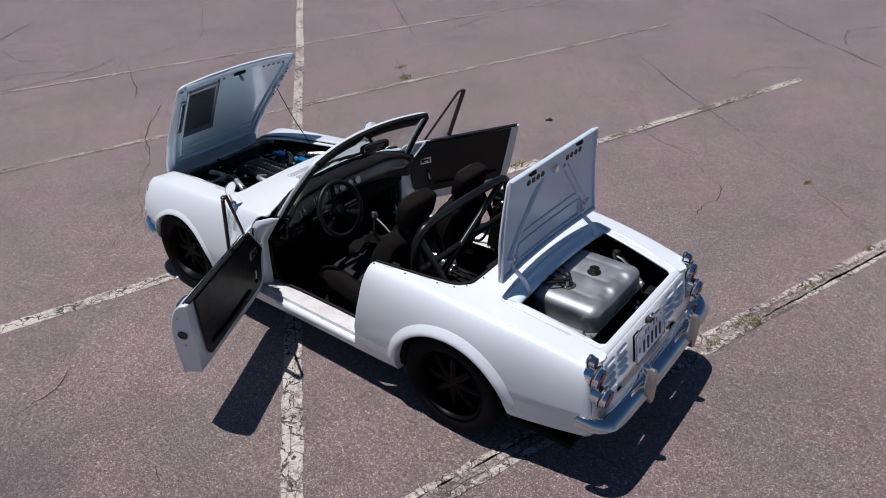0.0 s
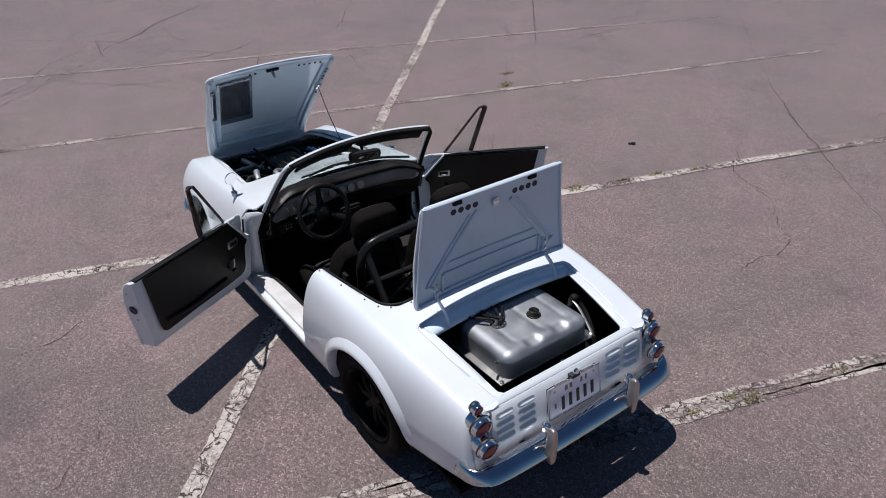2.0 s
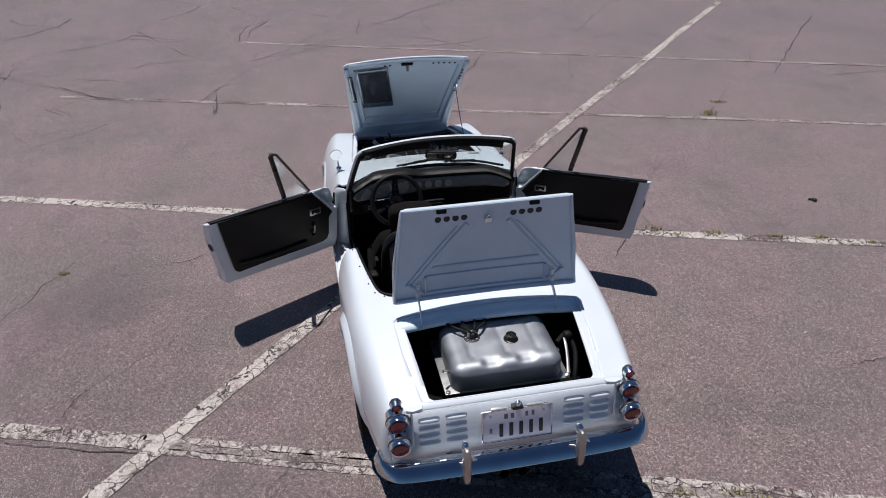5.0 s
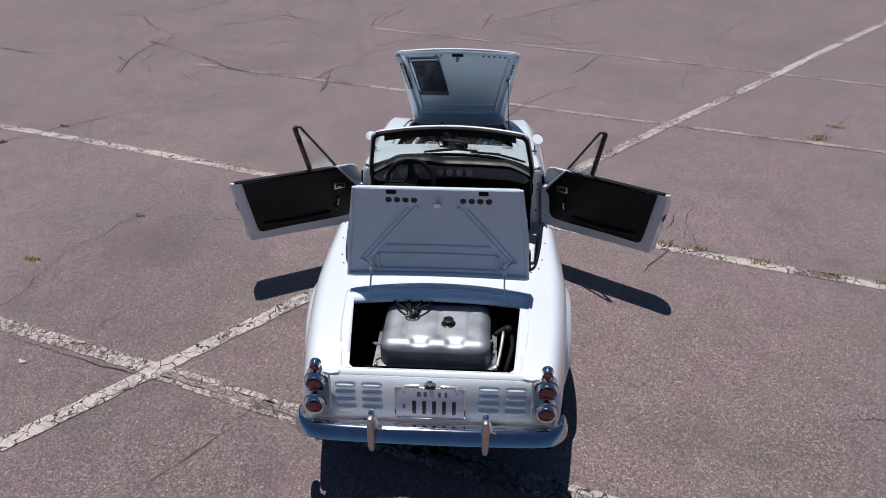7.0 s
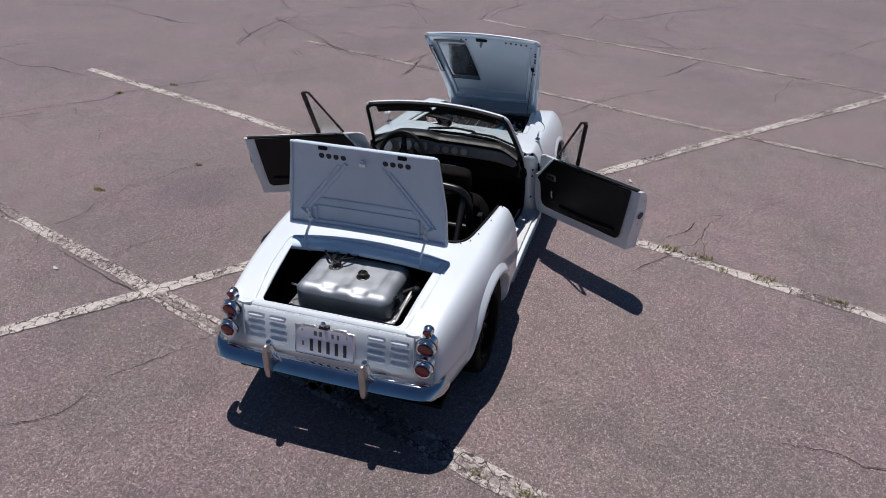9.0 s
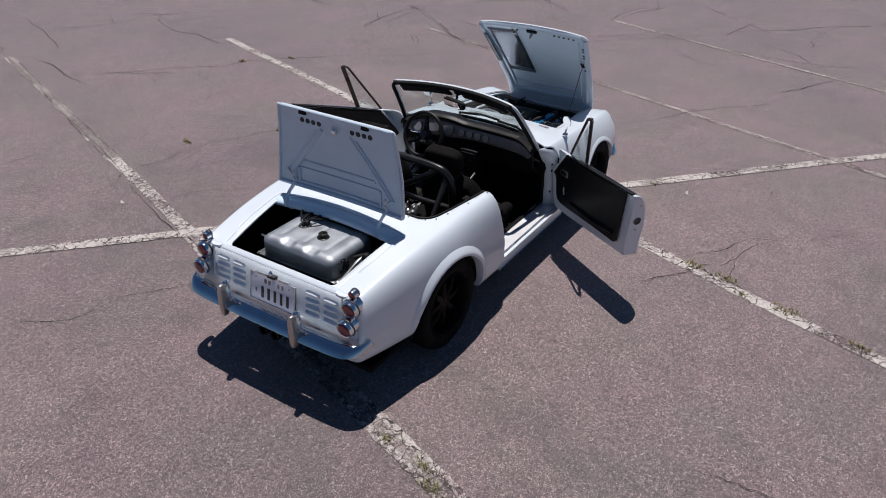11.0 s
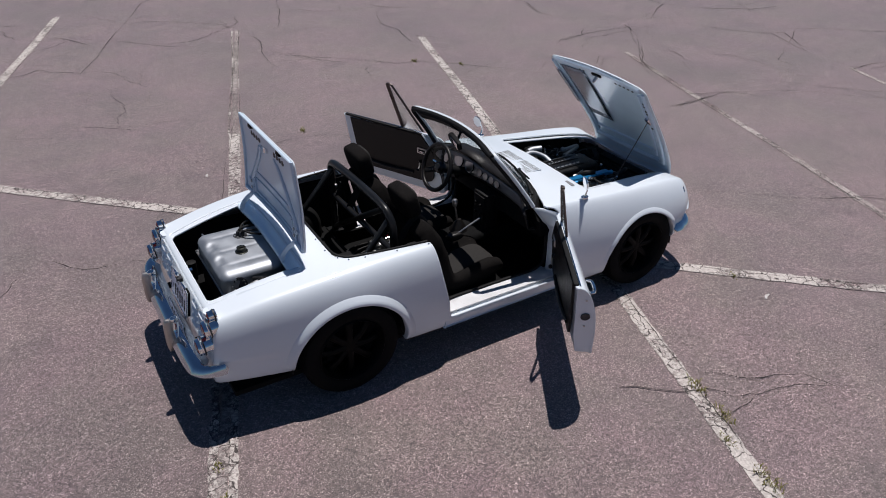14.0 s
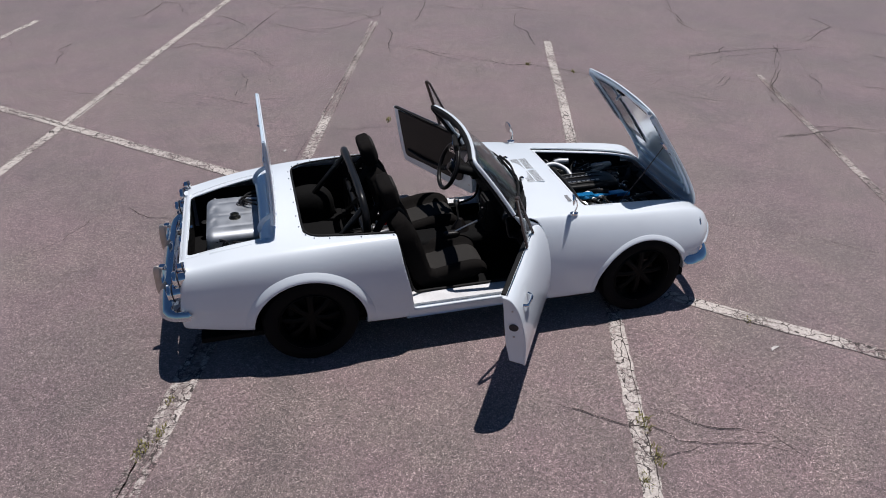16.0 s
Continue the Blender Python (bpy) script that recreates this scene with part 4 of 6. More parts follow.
part("striker_loop", tube([lid_point(0.43, -0.012, 0.02), lid_point(0.45, 0.0, 0.04), lid_point(0.43, 0.012, 0.02)], 0.004, 6, curve=8), CHROME, striker)

# ---- bonnet inside ----
def bon_point(x, y, drop=0.014):
    return Vector((x, y, skin_top(x, y) - drop))


def bon_strip(a, b, width, depth, count=14, drop=0.016):
    pts = [bon_point(a[0] + (b[0] - a[0]) * t, a[1] + (b[1] - a[1]) * t, drop) for t in np.linspace(0, 1, count)]
    return tube(pts, width / 2, 8, flat=depth / width * 2)


# this underside's sky blue comes from its colour, not from reflected light
part("bonnet_lining", (BONNET_LINING[0], BONNET_LINING[1]), SKY_TINTED, bonnet, "glossy white bonnet underside with sky blue put into its colour")
for s in (1, -1):
    part("bonnet_edge", bon_strip((1.84, s * 0.462), (2.62, s * 0.352), 0.034, 0.014, 20), SHADED_WHITE, bonnet)
    part("bonnet_rib", bon_strip((1.88, s * 0.40), (2.55, s * 0.31), 0.016, 0.012, 20), SHADED_WHITE, bonnet)
part("bonnet_edge", bon_strip((1.820, -0.435), (1.812, 0.0), 0.034, 0.014, 20), SHADED_WHITE, bonnet)
part("bonnet_edge", bon_strip((1.812, 0.0), (1.820, 0.435), 0.034, 0.014, 20), SHADED_WHITE, bonnet)
part("bonnet_rib", bon_strip((2.50, -0.30), (2.50, 0.30), 0.022, 0.012, 20), SHADED_WHITE, bonnet)
part("bonnet_rib", bon_strip((2.60, -0.33), (2.60, 0.33), 0.05, 0.02, 20), SHADED_WHITE, bonnet)
for k in range(5):
    part("lightening_hole", lathe([(0.0, 0.004), (0.008, 0.004), (0.009, 0.0)], 14, aim(bon_point(1.845, -0.20 - 0.042 * k, 0.026), (0, 0, -1))), INK, bonnet, "dark round hole")
for x in (1.93, 1.96, 2.01, 2.04, 2.20):
    part("lightening_hole", lathe([(0.0, 0.004), (0.008, 0.004), (0.009, 0.0)], 14, aim(bon_point(x, -0.447 + (x - 1.82) * 0.1, 0.03), (0, 0, -1))), INK, bonnet, "dark round hole")
for y in (0.13, 0.17):
    part("lightening_hole", lathe([(0.0, 0.004), (0.008, 0.004), (0.009, 0.0)], 14, aim(bon_point(1.845, y, 0.026), (0, 0, -1))), INK, bonnet, "dark round hole")
fv = [bon_point(x, y + (x - 1.86) * -0.14, 0.021) for x in np.linspace(1.87, 2.37, 8) for y in np.linspace(0.15, 0.41, 8)]
ff = [(i * 8 + j, i * 8 + j + 1, (i + 1) * 8 + j + 1, (i + 1) * 8 + j) for i in range(7) for j in range(7)]
solid(part("heat_shield", (fv, ff), FOIL, bonnet, "dark reflective heat shield patch"), 0.003)
fv = [bon_point(x, y - (x - 1.86) * 0.13, 0.040) for x in np.linspace(1.92, 2.26, 8) for y in np.linspace(0.428, 0.462, 3)]
ff = [(i * 3 + j, i * 3 + j + 1, (i + 1) * 3 + j + 1, (i + 1) * 3 + j) for i in range(7) for j in range(2)]
solid(part("heat_shield", (fv, ff), FOIL, bonnet, "narrow dark reflective heat shield strip"), 0.006)
bl = part("bonnet_latch", moved(box(-0.012, 0.012, -0.045, 0.045, -0.006, 0.006, 0.003), Matrix.Translation(bon_point(1.845, 0.0, 0.026))), BLACK, bonnet, "dark bonnet latch with steel pin")
part("latch_pin", lathe([(0.012, 0.0), (0.012, 0.03), (0.007, 0.045), (0.0, 0.05)], 14, aim(bon_point(1.86, 0.0, 0.03), (0.1, 0, -1))), STEEL, bl)
part("prop_bracket", moved(box(-0.030, 0.030, -0.016, 0.016, -0.014, 0.012, 0.005), Matrix.Translation(bon_point(2.12, -0.405, 0.032))), CHROME, bonnet, "steel prop bracket")
rod_top = HOOD_MOVE @ bon_point(2.12, -0.405, 0.036)
part("prop_rod", tube([rod_top, rod_top.lerp(Vector((2.11, -0.425, 0.73)), 0.5) + Vector((0.012, 0.004, 0.0)), (2.11, -0.425, 0.73)], 0.0032, 8, curve=12), DARKCHROME, car, "thin dark bonnet prop rod")

# ---- engine bay ----
engine = part("engine_block", box(1.78, 2.38, -0.19, 0.14, 0.34, 0.60, 0.03), BLACK, car, "black engine with silver cover lettering")
cover = part("cam_cover", pillow(2.06, 0.02, 0.655, 0.50, 0.24, 0.13, 0.3), COVER, engine, "gloss black cam cover")
for k in range(7):
    part("cover_letter", box(1.92 + 0.036 * k, 1.945 + 0.036 * k, -0.030, -0.015, 0.716, 0.7215, 0.002), STEEL, cover, "silver cast lettering bar")
    part("cover_letter", box(1.94 + 0.030 * k, 1.958 + 0.030 * k, 0.054, 0.064, 0.714, 0.7205, 0.002), STEEL, cover, "silver cast lettering bar")
for k in range(4):
    part("cover_bolt", lathe([(0.008, 0.0), (0.008, 0.01), (0.0, 0.012)], 8, Matrix.Translation((1.87 + 0.12 * k, 0.085, 0.71))), STEEL, cover)
for y in (-0.055, 0.035, 0.09):
    part("cover_rib", tube([(1.86, y, 0.716), (2.06, y, 0.724), (2.26, y, 0.712)], 0.0055, 8, curve=10), COVER, cover)
rail = part("fuel_rail", tube([(1.84, -0.225, 0.70), (2.30, -0.225, 0.69)], 0.017, 10), BLUE, engine, "bright blue anodised fuel rail")
part("rail_bracket", box(1.86, 2.02, -0.25, -0.20, 0.70, 0.725, 0.006), BLUE, rail)
part("rail_bracket", box(2.14, 2.26, -0.25, -0.20, 0.695, 0.715, 0.006), BLUE, rail)
for k in range(4):
    x = 1.88 + 0.115 * k
    part("throttle_body", lathe([(0.034, 0.0), (0.036, 0.05), (0.042, 0.09), (0.038, 0.092), (0.03, 0.06), (0.0, 0.06)], 18, aim((x, -0.235, 0.62), (0, -1, 0.35))), STEEL, engine, "cast throttle body")
    part("injector", tube([(x, -0.225, 0.69), (x, -0.19, 0.63)], 0.012, 8), BLACK, engine)
    part("runner", tube([(x, -0.15, 0.55), (x, -0.20, 0.60), (x, -0.25, 0.63)], 0.026, 10, curve=8), STEEL, engine)
part("intake_pipe", tube([(1.76, 0.16, 0.62), (1.80, 0.20, 0.73), (1.90, 0.22, 0.755), (1.98, 0.17, 0.73), (2.00, 0.10, 0.70)], 0.019, 14, curve=24), TANK, engine, "polished intake pipe")
part("intake_pipe", tube([(1.84, 0.30, 0.60), (1.96, 0.33, 0.71), (2.06, 0.30, 0.73)], 0.022, 14, curve=16), TANK, engine, "polished intake pipe")
rnd = random.Random(5)
for k in range(46):
    x, y = rnd.uniform(1.74, 2.5), rnd.uniform(-0.42, 0.42)
    z = rnd.uniform(0.56, 0.70) - max(0, x - 2.2) * 0.25
    pts = [(x, y, z)]
    for _ in range(3):
        pts.append((min(2.58, max(1.72, pts[-1][0] + rnd.uniform(-0.15, 0.2))), max(-0.46, min(0.46, pts[-1][1] + rnd.uniform(-0.13, 0.13))), min(0.72 - max(0, x - 2.1) * 0.25, max(0.42, pts[-1][2] + rnd.uniform(-0.06, 0.05)))))
    part("hose", tube(pts, rnd.choice([0.005, 0.008, 0.013, 0.018]), 8, curve=16), (FLANGE, BLACK, TUBING, BLACK, BLACK)[k % 5], engine)
for k in range(22):
    x, y = rnd.uniform(1.76, 2.5), rnd.choice([-1, 1]) * rnd.uniform(0.2, 0.42)
    z = rnd.uniform(0.5, 0.64) - max(0, x - 2.2) * 0.2
    a, b, c = (rnd.uniform(0.02, 0.06) for _ in range(3))
    part("bay_unit", box(x - a, x + a, y - b, y + b, z - 0.05, z + c * 0.7, 0.01), (STEEL, BLACK, FLANGE, BLACK, TUBING)[k % 5], engine)
for k in range(16):
    x, y = rnd.uniform(1.80, 2.45), rnd.uniform(-0.34, 0.2)
    part("clamp", lathe([(0.008, 0.0), (0.009, 0.006), (0.005, 0.009), (0.0, 0.010)], 10, aim((x, y, 0.685 + rnd.uniform(-0.02, 0.02)), (rnd.uniform(-1, 1), rnd.uniform(-1, 1), 1))), CHROME, engine)
for k in range(90):
    x, y = rnd.uniform(1.80, 2.50), rnd.choice([rnd.uniform(-0.40, -0.22), rnd.uniform(0.14, 0.42), rnd.uniform(-0.2, 0.14)])
    z = 0.70 - max(0, x - 2.05) * 0.22 + rnd.uniform(-0.03, 0.015)
    d = Vector((rnd.uniform(-1, 1), rnd.uniform(-1, 1), rnd.uniform(-0.25, 0.25))).normalized() * rnd.uniform(0.012, 0.04)
    part("fitting", tube([Vector((x, y, z)) - d, (x, y, z + 0.006), Vector((x, y, z)) + d], rnd.uniform(0.003, 0.007), 8, curve=6), rnd.choice([STEEL, CHROME, FLANGE, FLANGE, BLACK, TUBING]), engine)
for k in range(8):
    x, y = rnd.uniform(1.82, 2.3), rnd.uniform(-0.40, 0.40)
    pts = [(x + 0.10 * i, max(-0.45, min(0.45, y + rnd.uniform(-0.09, 0.09))), 0.715 - max(0, x + 0.1 * i - 2.05) * 0.22 + rnd.uniform(-0.02, 0.01)) for i in range(4)]
    part("wire", tube(pts, 0.004, 6, curve=18), BLACK, engine)
part("bay_floor", box(1.66, 2.64, -0.52, 0.52, 0.25, 0.30), BLACK, car)
rad = part("radiator", box(2.50, 2.57, -0.36, 0.36, 0.28, 0.60, 0.01), BLACK, car, "black radiator with finned core")
for k in range(40):
    part("fin", box(2.495, 2.575, -0.345 + 0.0175 * k, -0.341 + 0.0175 * k, 0.59, 0.604, 0.0), BLACK, rad)
slam = part("slam_panel", box(2.585, 2.668, -0.42, 0.42, 0.596, 0.608, 0.004), BLACK, car, "black slam panel with a row of bright rivets")
for k in range(13):
    part("rivet", lathe([(0.0045, 0.0), (0.0045, 0.003), (0.0, 0.005)], 8, Matrix.Translation((2.652, -0.36 + 0.026 * k, 0.608))), CHROME, slam)
part("fan_shroud", lathe([(0.10, 0.0), (0.15, 0.0), (0.155, 0.04), (0.15, 0.06), (0.10, 0.06)], 24, aim((2.44, -0.17, 0.46), (1, 0, 0.2))), BLACK, rad)
part("strut_bar", tube([(1.85, 0.48, 0.70), (1.88, 0.2, 0.735), (1.88, -0.2, 0.735), (1.85, -0.48, 0.70)], 0.013, 10, curve=20), BLACK, car, "black strut brace")

# ---- front bumper ends and headlamps ----
BUMPER = [(-0.034, 0.032), (-0.022, 0.031), (-0.012, 0.027), (-0.004, 0.0208), (0.004, 0.0125), (0.0112, 0.0028), (0.0173, -0.0078), (0.0228, -0.019), (0.0245, -0.024), (0.022, -0.0268), (0.01, -0.029), (-0.02, -0.029)]
FRONT = [(2.52, 0.695, 0.385), (2.62, 0.69, 0.38), (2.745, 0.62, 0.375), (2.82, 0.40, 0.37), (2.85, 0, 0.37), (2.82, -0.40, 0.37), (2.745, -0.62, 0.375), (2.62, -0.69, 0.38), (2.52, -0.695, 0.385)]
front_profile = [(-o, u) for o, u in BUMPER][::-1]
part("front_bumper", sweep(FRONT, front_profile, 70), CHROME, car, "chrome front bumper")
for s in (1, -1):
    hl = part("headlamp", lathe([(0.090, -0.05), (0.093, 0.0), (0.088, 0.008), (0.080, 0.004), (0.0, 0.010)], 28, aim((2.640, s * 0.545, 0.585), (1, 0, 0))), CHROME, car, "round chrome-rimmed headlamp")
    part("lens", lathe([(0.083, 0.008), (0.06, 0.02), (0.0, 0.03)], 24, aim((2.640, s * 0.545, 0.585), (1, 0, 0))), GLASS, hl)

# ---- tail: bumper, lamps, louvres, plate ----
def tail_x(z):
    return TAIL - min(0.27, max(-0.02, 0.70 - z)) * 0.15


path = [(-0.680, 0.642, 0.432), (-0.725, 0.644, 0.435), (-0.780, 0.630, 0.437), (-0.821, 0.584, 0.439), (-0.841, 0.49, 0.440), (-0.850, 0.25, 0.441), (-0.852, 0.0, 0.441)]
path += [(x, -y, z) for x, y, z in path[-2::-1]]
REAR_BUMPER = [(-0.086, 0.004), (-0.070, 0.016), (-0.054, 0.026), (-0.038, 0.031), (-0.020, 0.030), (-0.006, 0.0245), (0.006, 0.0155), (0.0155, 0.004), (0.0230, -0.0075), (0.0290, -0.0185), (0.0302, -0.0208), (0.0306, -0.0217), (0.0302, -0.0226), (0.0285, -0.0234), (0.012, -0.029), (-0.02, -0.030)]


def bumper_mesh():
    """The rear blade: a broad rolled top that narrows towards its wrapped ends."""
    pts = smooth_line(path, 120)
    n, m = len(pts), len(REAR_BUMPER)
    verts, faces = [], []
    for i, p in enumerate(pts):
        d = pts[min(i + 1, n - 1)] - pts[max(i - 1, 0)]
        out = Vector((d.y, -d.x, 0)).normalized()
        end = min(1.0, 0.25 + min(i, n - 1 - i) / (n * 0.035))
        deep = 0.32 + 0.68 * min(1.0, max(0.0, (0.645 - abs(p.y)) / 0.08))
        for o, u in REAR_BUMPER:
            verts.append(p + out * (o * deep if o < 0 else o * (0.2 + 0.8 * deep)) * end + Vector((0, 0, u * end)))
    for i in range(n - 1):
        for k in range(m):
            q = (k + 1) % m
            faces.append((i * m + k, i * m + q, (i + 1) * m + q, (i + 1) * m + k))
    faces += [tuple(range(m))[::-1], tuple((n - 1) * m + k for k in range(m))]
    return verts, faces


bumper = part("rear_bumper", bumper_mesh(), BLADE, car, "polished chrome rear bumper")
for s in (1, -1):
    ov = part("overrider", pillow(-0.876, s * 0.264, 0.472, 0.052, 0.036, 0.205, 0.55), OVERRIDER, bumper, "dull metal overrider blade")
    part("overrider_knob", pillow(-0.840, s * 0.264, 0.566, 0.05, 0.034, 0.036, 0.9), CHROME, ov)
    part("overrider_flare", tube([(-0.837, s * 0.264, 0.545), (-0.844, s * 0.264 - 0.02, 0.50), (-0.850, s * 0.264 - 0.05, 0.478)], [0.018, 0.014, 0.006], 8, curve=8), CHROME, ov)
    part("bumper_iron", box(-0.83, -0.70, s * 0.30, s * 0.33, 0.40, 0.430, 0.006), BLACK, bumper)
    for (x, z, r) in ((-0.792, 0.545, 0.0475), (-0.747, 0.640, 0.0475), (-0.712, 0.716, 0.0245)):
        m = aim((x, s * 0.543, z), (-1, 0, -0.10))
        lamp = part("tail_lamp", lathe([(r * 1.06, -1.5 * r), (r * 1.06, -0.028), (r * 1.1, -0.024), (r * 1.1, -0.018), (r * 1.0, -0.014), (r * 0.99, 0.0), (r * 0.95, 0.004), (r * 0.80, 0.002), (r * 0.78, -0.004), (0.0, -0.004)], 32, m), CHROME, car, "round chrome tail lamp with red lens")
        part("lens", lathe([(r * 0.79, -0.002), (r * 0.70, 0.006), (r * 0.4, 0.011), (0.0, 0.013)], 28, m), RED, lamp, "deep red lens")
        part("seal_ring", lathe([(r * 1.12, -0.030), (r * 1.14, -0.026), (r * 1.12, -0.022)], 32, m), INK, lamp)
    for cy in (0.402, 0.277):
        for k in range(4):
            z = 0.625 - 0.0405 * k
            y = s * cy
            part("louvre", moved(pillow(0, 0, 0.0, 0.036, 0.100, 0.027, 0.5, 10), Matrix.Translation((tail_x(z) + 0.003, y, z)) @ pose(0, 0, 0, 0, -24, 0)), PAINT, car)
    # lamp pod steps beside the panel
    ps = [(tail_x(z) - 0.003, s * 0.478, z) for z in np.linspace(0.50, 0.69, 8)]
    part("pod_edge", tube(ps, 0.006, 6), PAINT, car)
pm = Matrix.Translation((tail_x(0.553) - 0.018, 0.0, 0.553)) @ pose(0, 0, 0, 0, 9.0, 0)
plate = part("number_plate", moved(box(-0.003, 0.003, -0.163, 0.163, -0.081, 0.081, 0.002), pm), PLATE, car, "pale embossed number plate with dark bars")
part("plate_rim", moved(join(box(-0.007, 0.001, -0.167, 0.167, 0.079, 0.085, 0.002), box(-0.007, 0.001, -0.167, 0.167, -0.085, -0.079, 0.002), box(-0.007, 0.001, -0.167, -0.161, -0.079, 0.079, 0.002), box(-0.007, 0.001, 0.161, 0.167, -0.079, 0.079, 0.002)), pm), CHROME, plate, "chrome plate rim")
part("plate_back", moved(box(0.003, 0.02, -0.155, 0.155, -0.075, 0.075, 0.003), pm), BLACK, plate)
for k in range(5):
    y = 0.075 - 0.047 * k
    part("plate_bar", moved(box(-0.006, -0.002, y - 0.009, y + 0.009, -0.060, 0.010, 0.0015), pm), INK, plate, "dark upright bar")
for k, (y, w) in enumerate(((0.052, 0.020), (0.022, 0.018), (-0.045, 0.014), (-0.075, 0.014))):
    part("plate_bar", moved(box(-0.005, -0.002, y - w * 0.45, y + w * 0.45, 0.034, 0.060, 0.001), pm), GREY, plate, "grey bar")
part("plate_bar", moved(box(-0.005, -0.002, 0.117, 0.129, -0.035, -0.010, 0.001), pm), GREY, plate, "grey bar")
for y in (0.125, -0.125):
    part("plate_bolt", moved(lathe([(0.006, 0.0), (0.006, 0.004), (0.0, 0.005)], 10, aim((-0.003, y, 0.055), (-1, 0, 0))), pm), STEEL, plate)
for y in (0.085, -0.085):
    part("plate_lamp", moved(box(-0.010, 0.012, y - 0.036, y + 0.036, 0.087, 0.095, 0.003), pm), CHROME, plate, "chrome plate lamp")
ll_ = part("lid_lock", moved(box(-0.02, 0.012, -0.026, 0.026, 0.084, 0.102, 0.004), pm), INK, car, "black boot lock with chrome button")
part("lock_button", moved(lathe([(0.014, 0.0), (0.016, 0.01), (0.010, 0.018), (0.0, 0.019)], 16, aim((-0.008, 0, 0.113), (-1, 0, 0.2))), pm), CHROME, ll_)
for s in (1, -1):
    ov = [(-0.690, 0.425), (-0.712, 0.432), (-0.722, 0.470), (-0.711, 0.502), (-0.690, 0.502)]
    part("deck_overhang", ([(x, s * y, z - 0.02 * (y - 0.40)) for z in (0.680, 0.693) for x, y in ov], [(0, 1, 2, 3, 4), (9, 8, 7, 6, 5)] + [(k, k + 5, (k + 1) % 5 + 5, (k + 1) % 5) for k in range(5)]), PAINT, car)
# the lip's blue sky reflection is painted into its colour as well
part("boot_lip", tube([(-0.193 - 0.010 * (y / 0.44) ** 2, y, skin_top(-0.193, y) - 0.028) for y in np.linspace(-0.445, 0.445, 24)], 0.046, 18, flat=0.62), SKY_TINTED, car, "glossy rounded lip before the boot opening")
part("lid_catch", box(-0.676, -0.655, -0.014, 0.014, 0.664, 0.680, 0.002), CHROME, car, "small chrome lid catch")
part("lip_trim", tube([(-0.680, y, skin_top(-0.680, y) - 0.004) for y in np.linspace(-0.40, 0.40, 20)], 0.005, 6), PAINT, car)
for s in (1, -1):
    ex = part("exhaust_tip", lathe([(0.0, -0.2), (0.03, -0.2), (0.033, 0.0), (0.030, 0.004), (0.026, 0.0), (0.024, -0.1), (0.0, -0.1)], 20, aim((-0.80, 0.02 + s * 0.045, 0.295), (-1, 0, -0.05))), RIMBLACK, car, "black twin exhaust tip")
part("silencer", pillow(-0.52, 0.0, 0.28, 0.36, 0.34, 0.15, 0.4), BLACK, car)

# ---- fuel cell in the boot ----
def tank_mesh():
    """A pressed tank: a block with round edges, two dents over its rear edge and shallow grooves."""
    size, r, n = Vector((0.19, 0.27, 0.08)), Vector((0.052, 0.062, 0.046)), 84
    core = size - r
    keys, verts, faces = {}, [], []

    def vert(p):
        q = Vector([max(-c, min(c, v)) for v, c in zip(p, core)])
        d = Vector([(a - b) / k for a, b, k in zip(p, q, r)])
        if d.length > 1e-9:
            d = d / max(abs(d.x), abs(d.y), abs(d.z)) * 1.0
            d = d.normalized()
        x, y, z = (b + a * k for a, b, k in zip(d, q, r))
        if z > -0.02:
            for cy in (0.075, -0.095):
                depth = math.exp(-(((y - cy) / 0.042) ** 4)) * math.exp(-(((x + 0.150) / 0.026) ** 2))
                z -= 0.011 * depth
                x += 0.004 * depth
            for cy in (-0.01, -0.165, 0.16):
                if z > 0.06:
                    z -= 0.003 * math.exp(-(((y - cy) / 0.016) ** 2)) * min(1, max(0, (x + 0.13) / 0.03)) * min(1, max(0, (0.15 - x) / 0.03))
        key = (round(x, 5), round(y, 5), round(z, 5))
        if key not in keys:
            keys[key] = len(verts)
            verts.append(key)
        return keys[key]

    for axis in range(3):
        u, v = (axis + 1) % 3, (axis + 2) % 3
        for sign in (-1, 1):
            rows = []
            for i in range(n + 1):
                row = []
                for j in range(n + 1):
                    p = Vector((0, 0, 0))
                    p[axis] = sign * size[axis]
                    p[u] = size[u] * (2 * i / n - 1)
                    p[v] = size[v] * (2 * j / n - 1)
                    row.append(vert(p))
                rows.append(row)
            for i in range(n):
                for j in range(n):
                    f = [rows[i][j], rows[i + 1][j], rows[i + 1][j + 1], rows[i][j + 1]]
                    f = list(dict.fromkeys(f))
                    if len(f) > 2:
                        faces.append(tuple(f if sign > 0 else f[::-1]))
    return verts, faces, 60


tank = part("fuel_tank", moved(tank_mesh(), Matrix.Translation((-0.375, -0.01, 0.668))), TANK, car, "silver pressed fuel tank in the boot")
flange = part("tank_flange", box(-0.570, -0.15, -0.315, 0.295, 0.612, 0.620, 0.003), FLANGE, tank, "flat steel mounting flange")
for x, y in ((-0.558, -0.30), (-0.558, 0.28), (-0.17, -0.30), (-0.17, 0.28)):
    part("flange_bolt", lathe([(0.011, 0.0), (0.011, 0.006), (0.0, 0.008)], 8, Matrix.Translation((x, y, 0.620))), STEEL, flange)
part("tank_stand", box(-0.555, -0.17, -0.27, 0.25, 0.40, 0.611, 0.005), BLACK, tank)
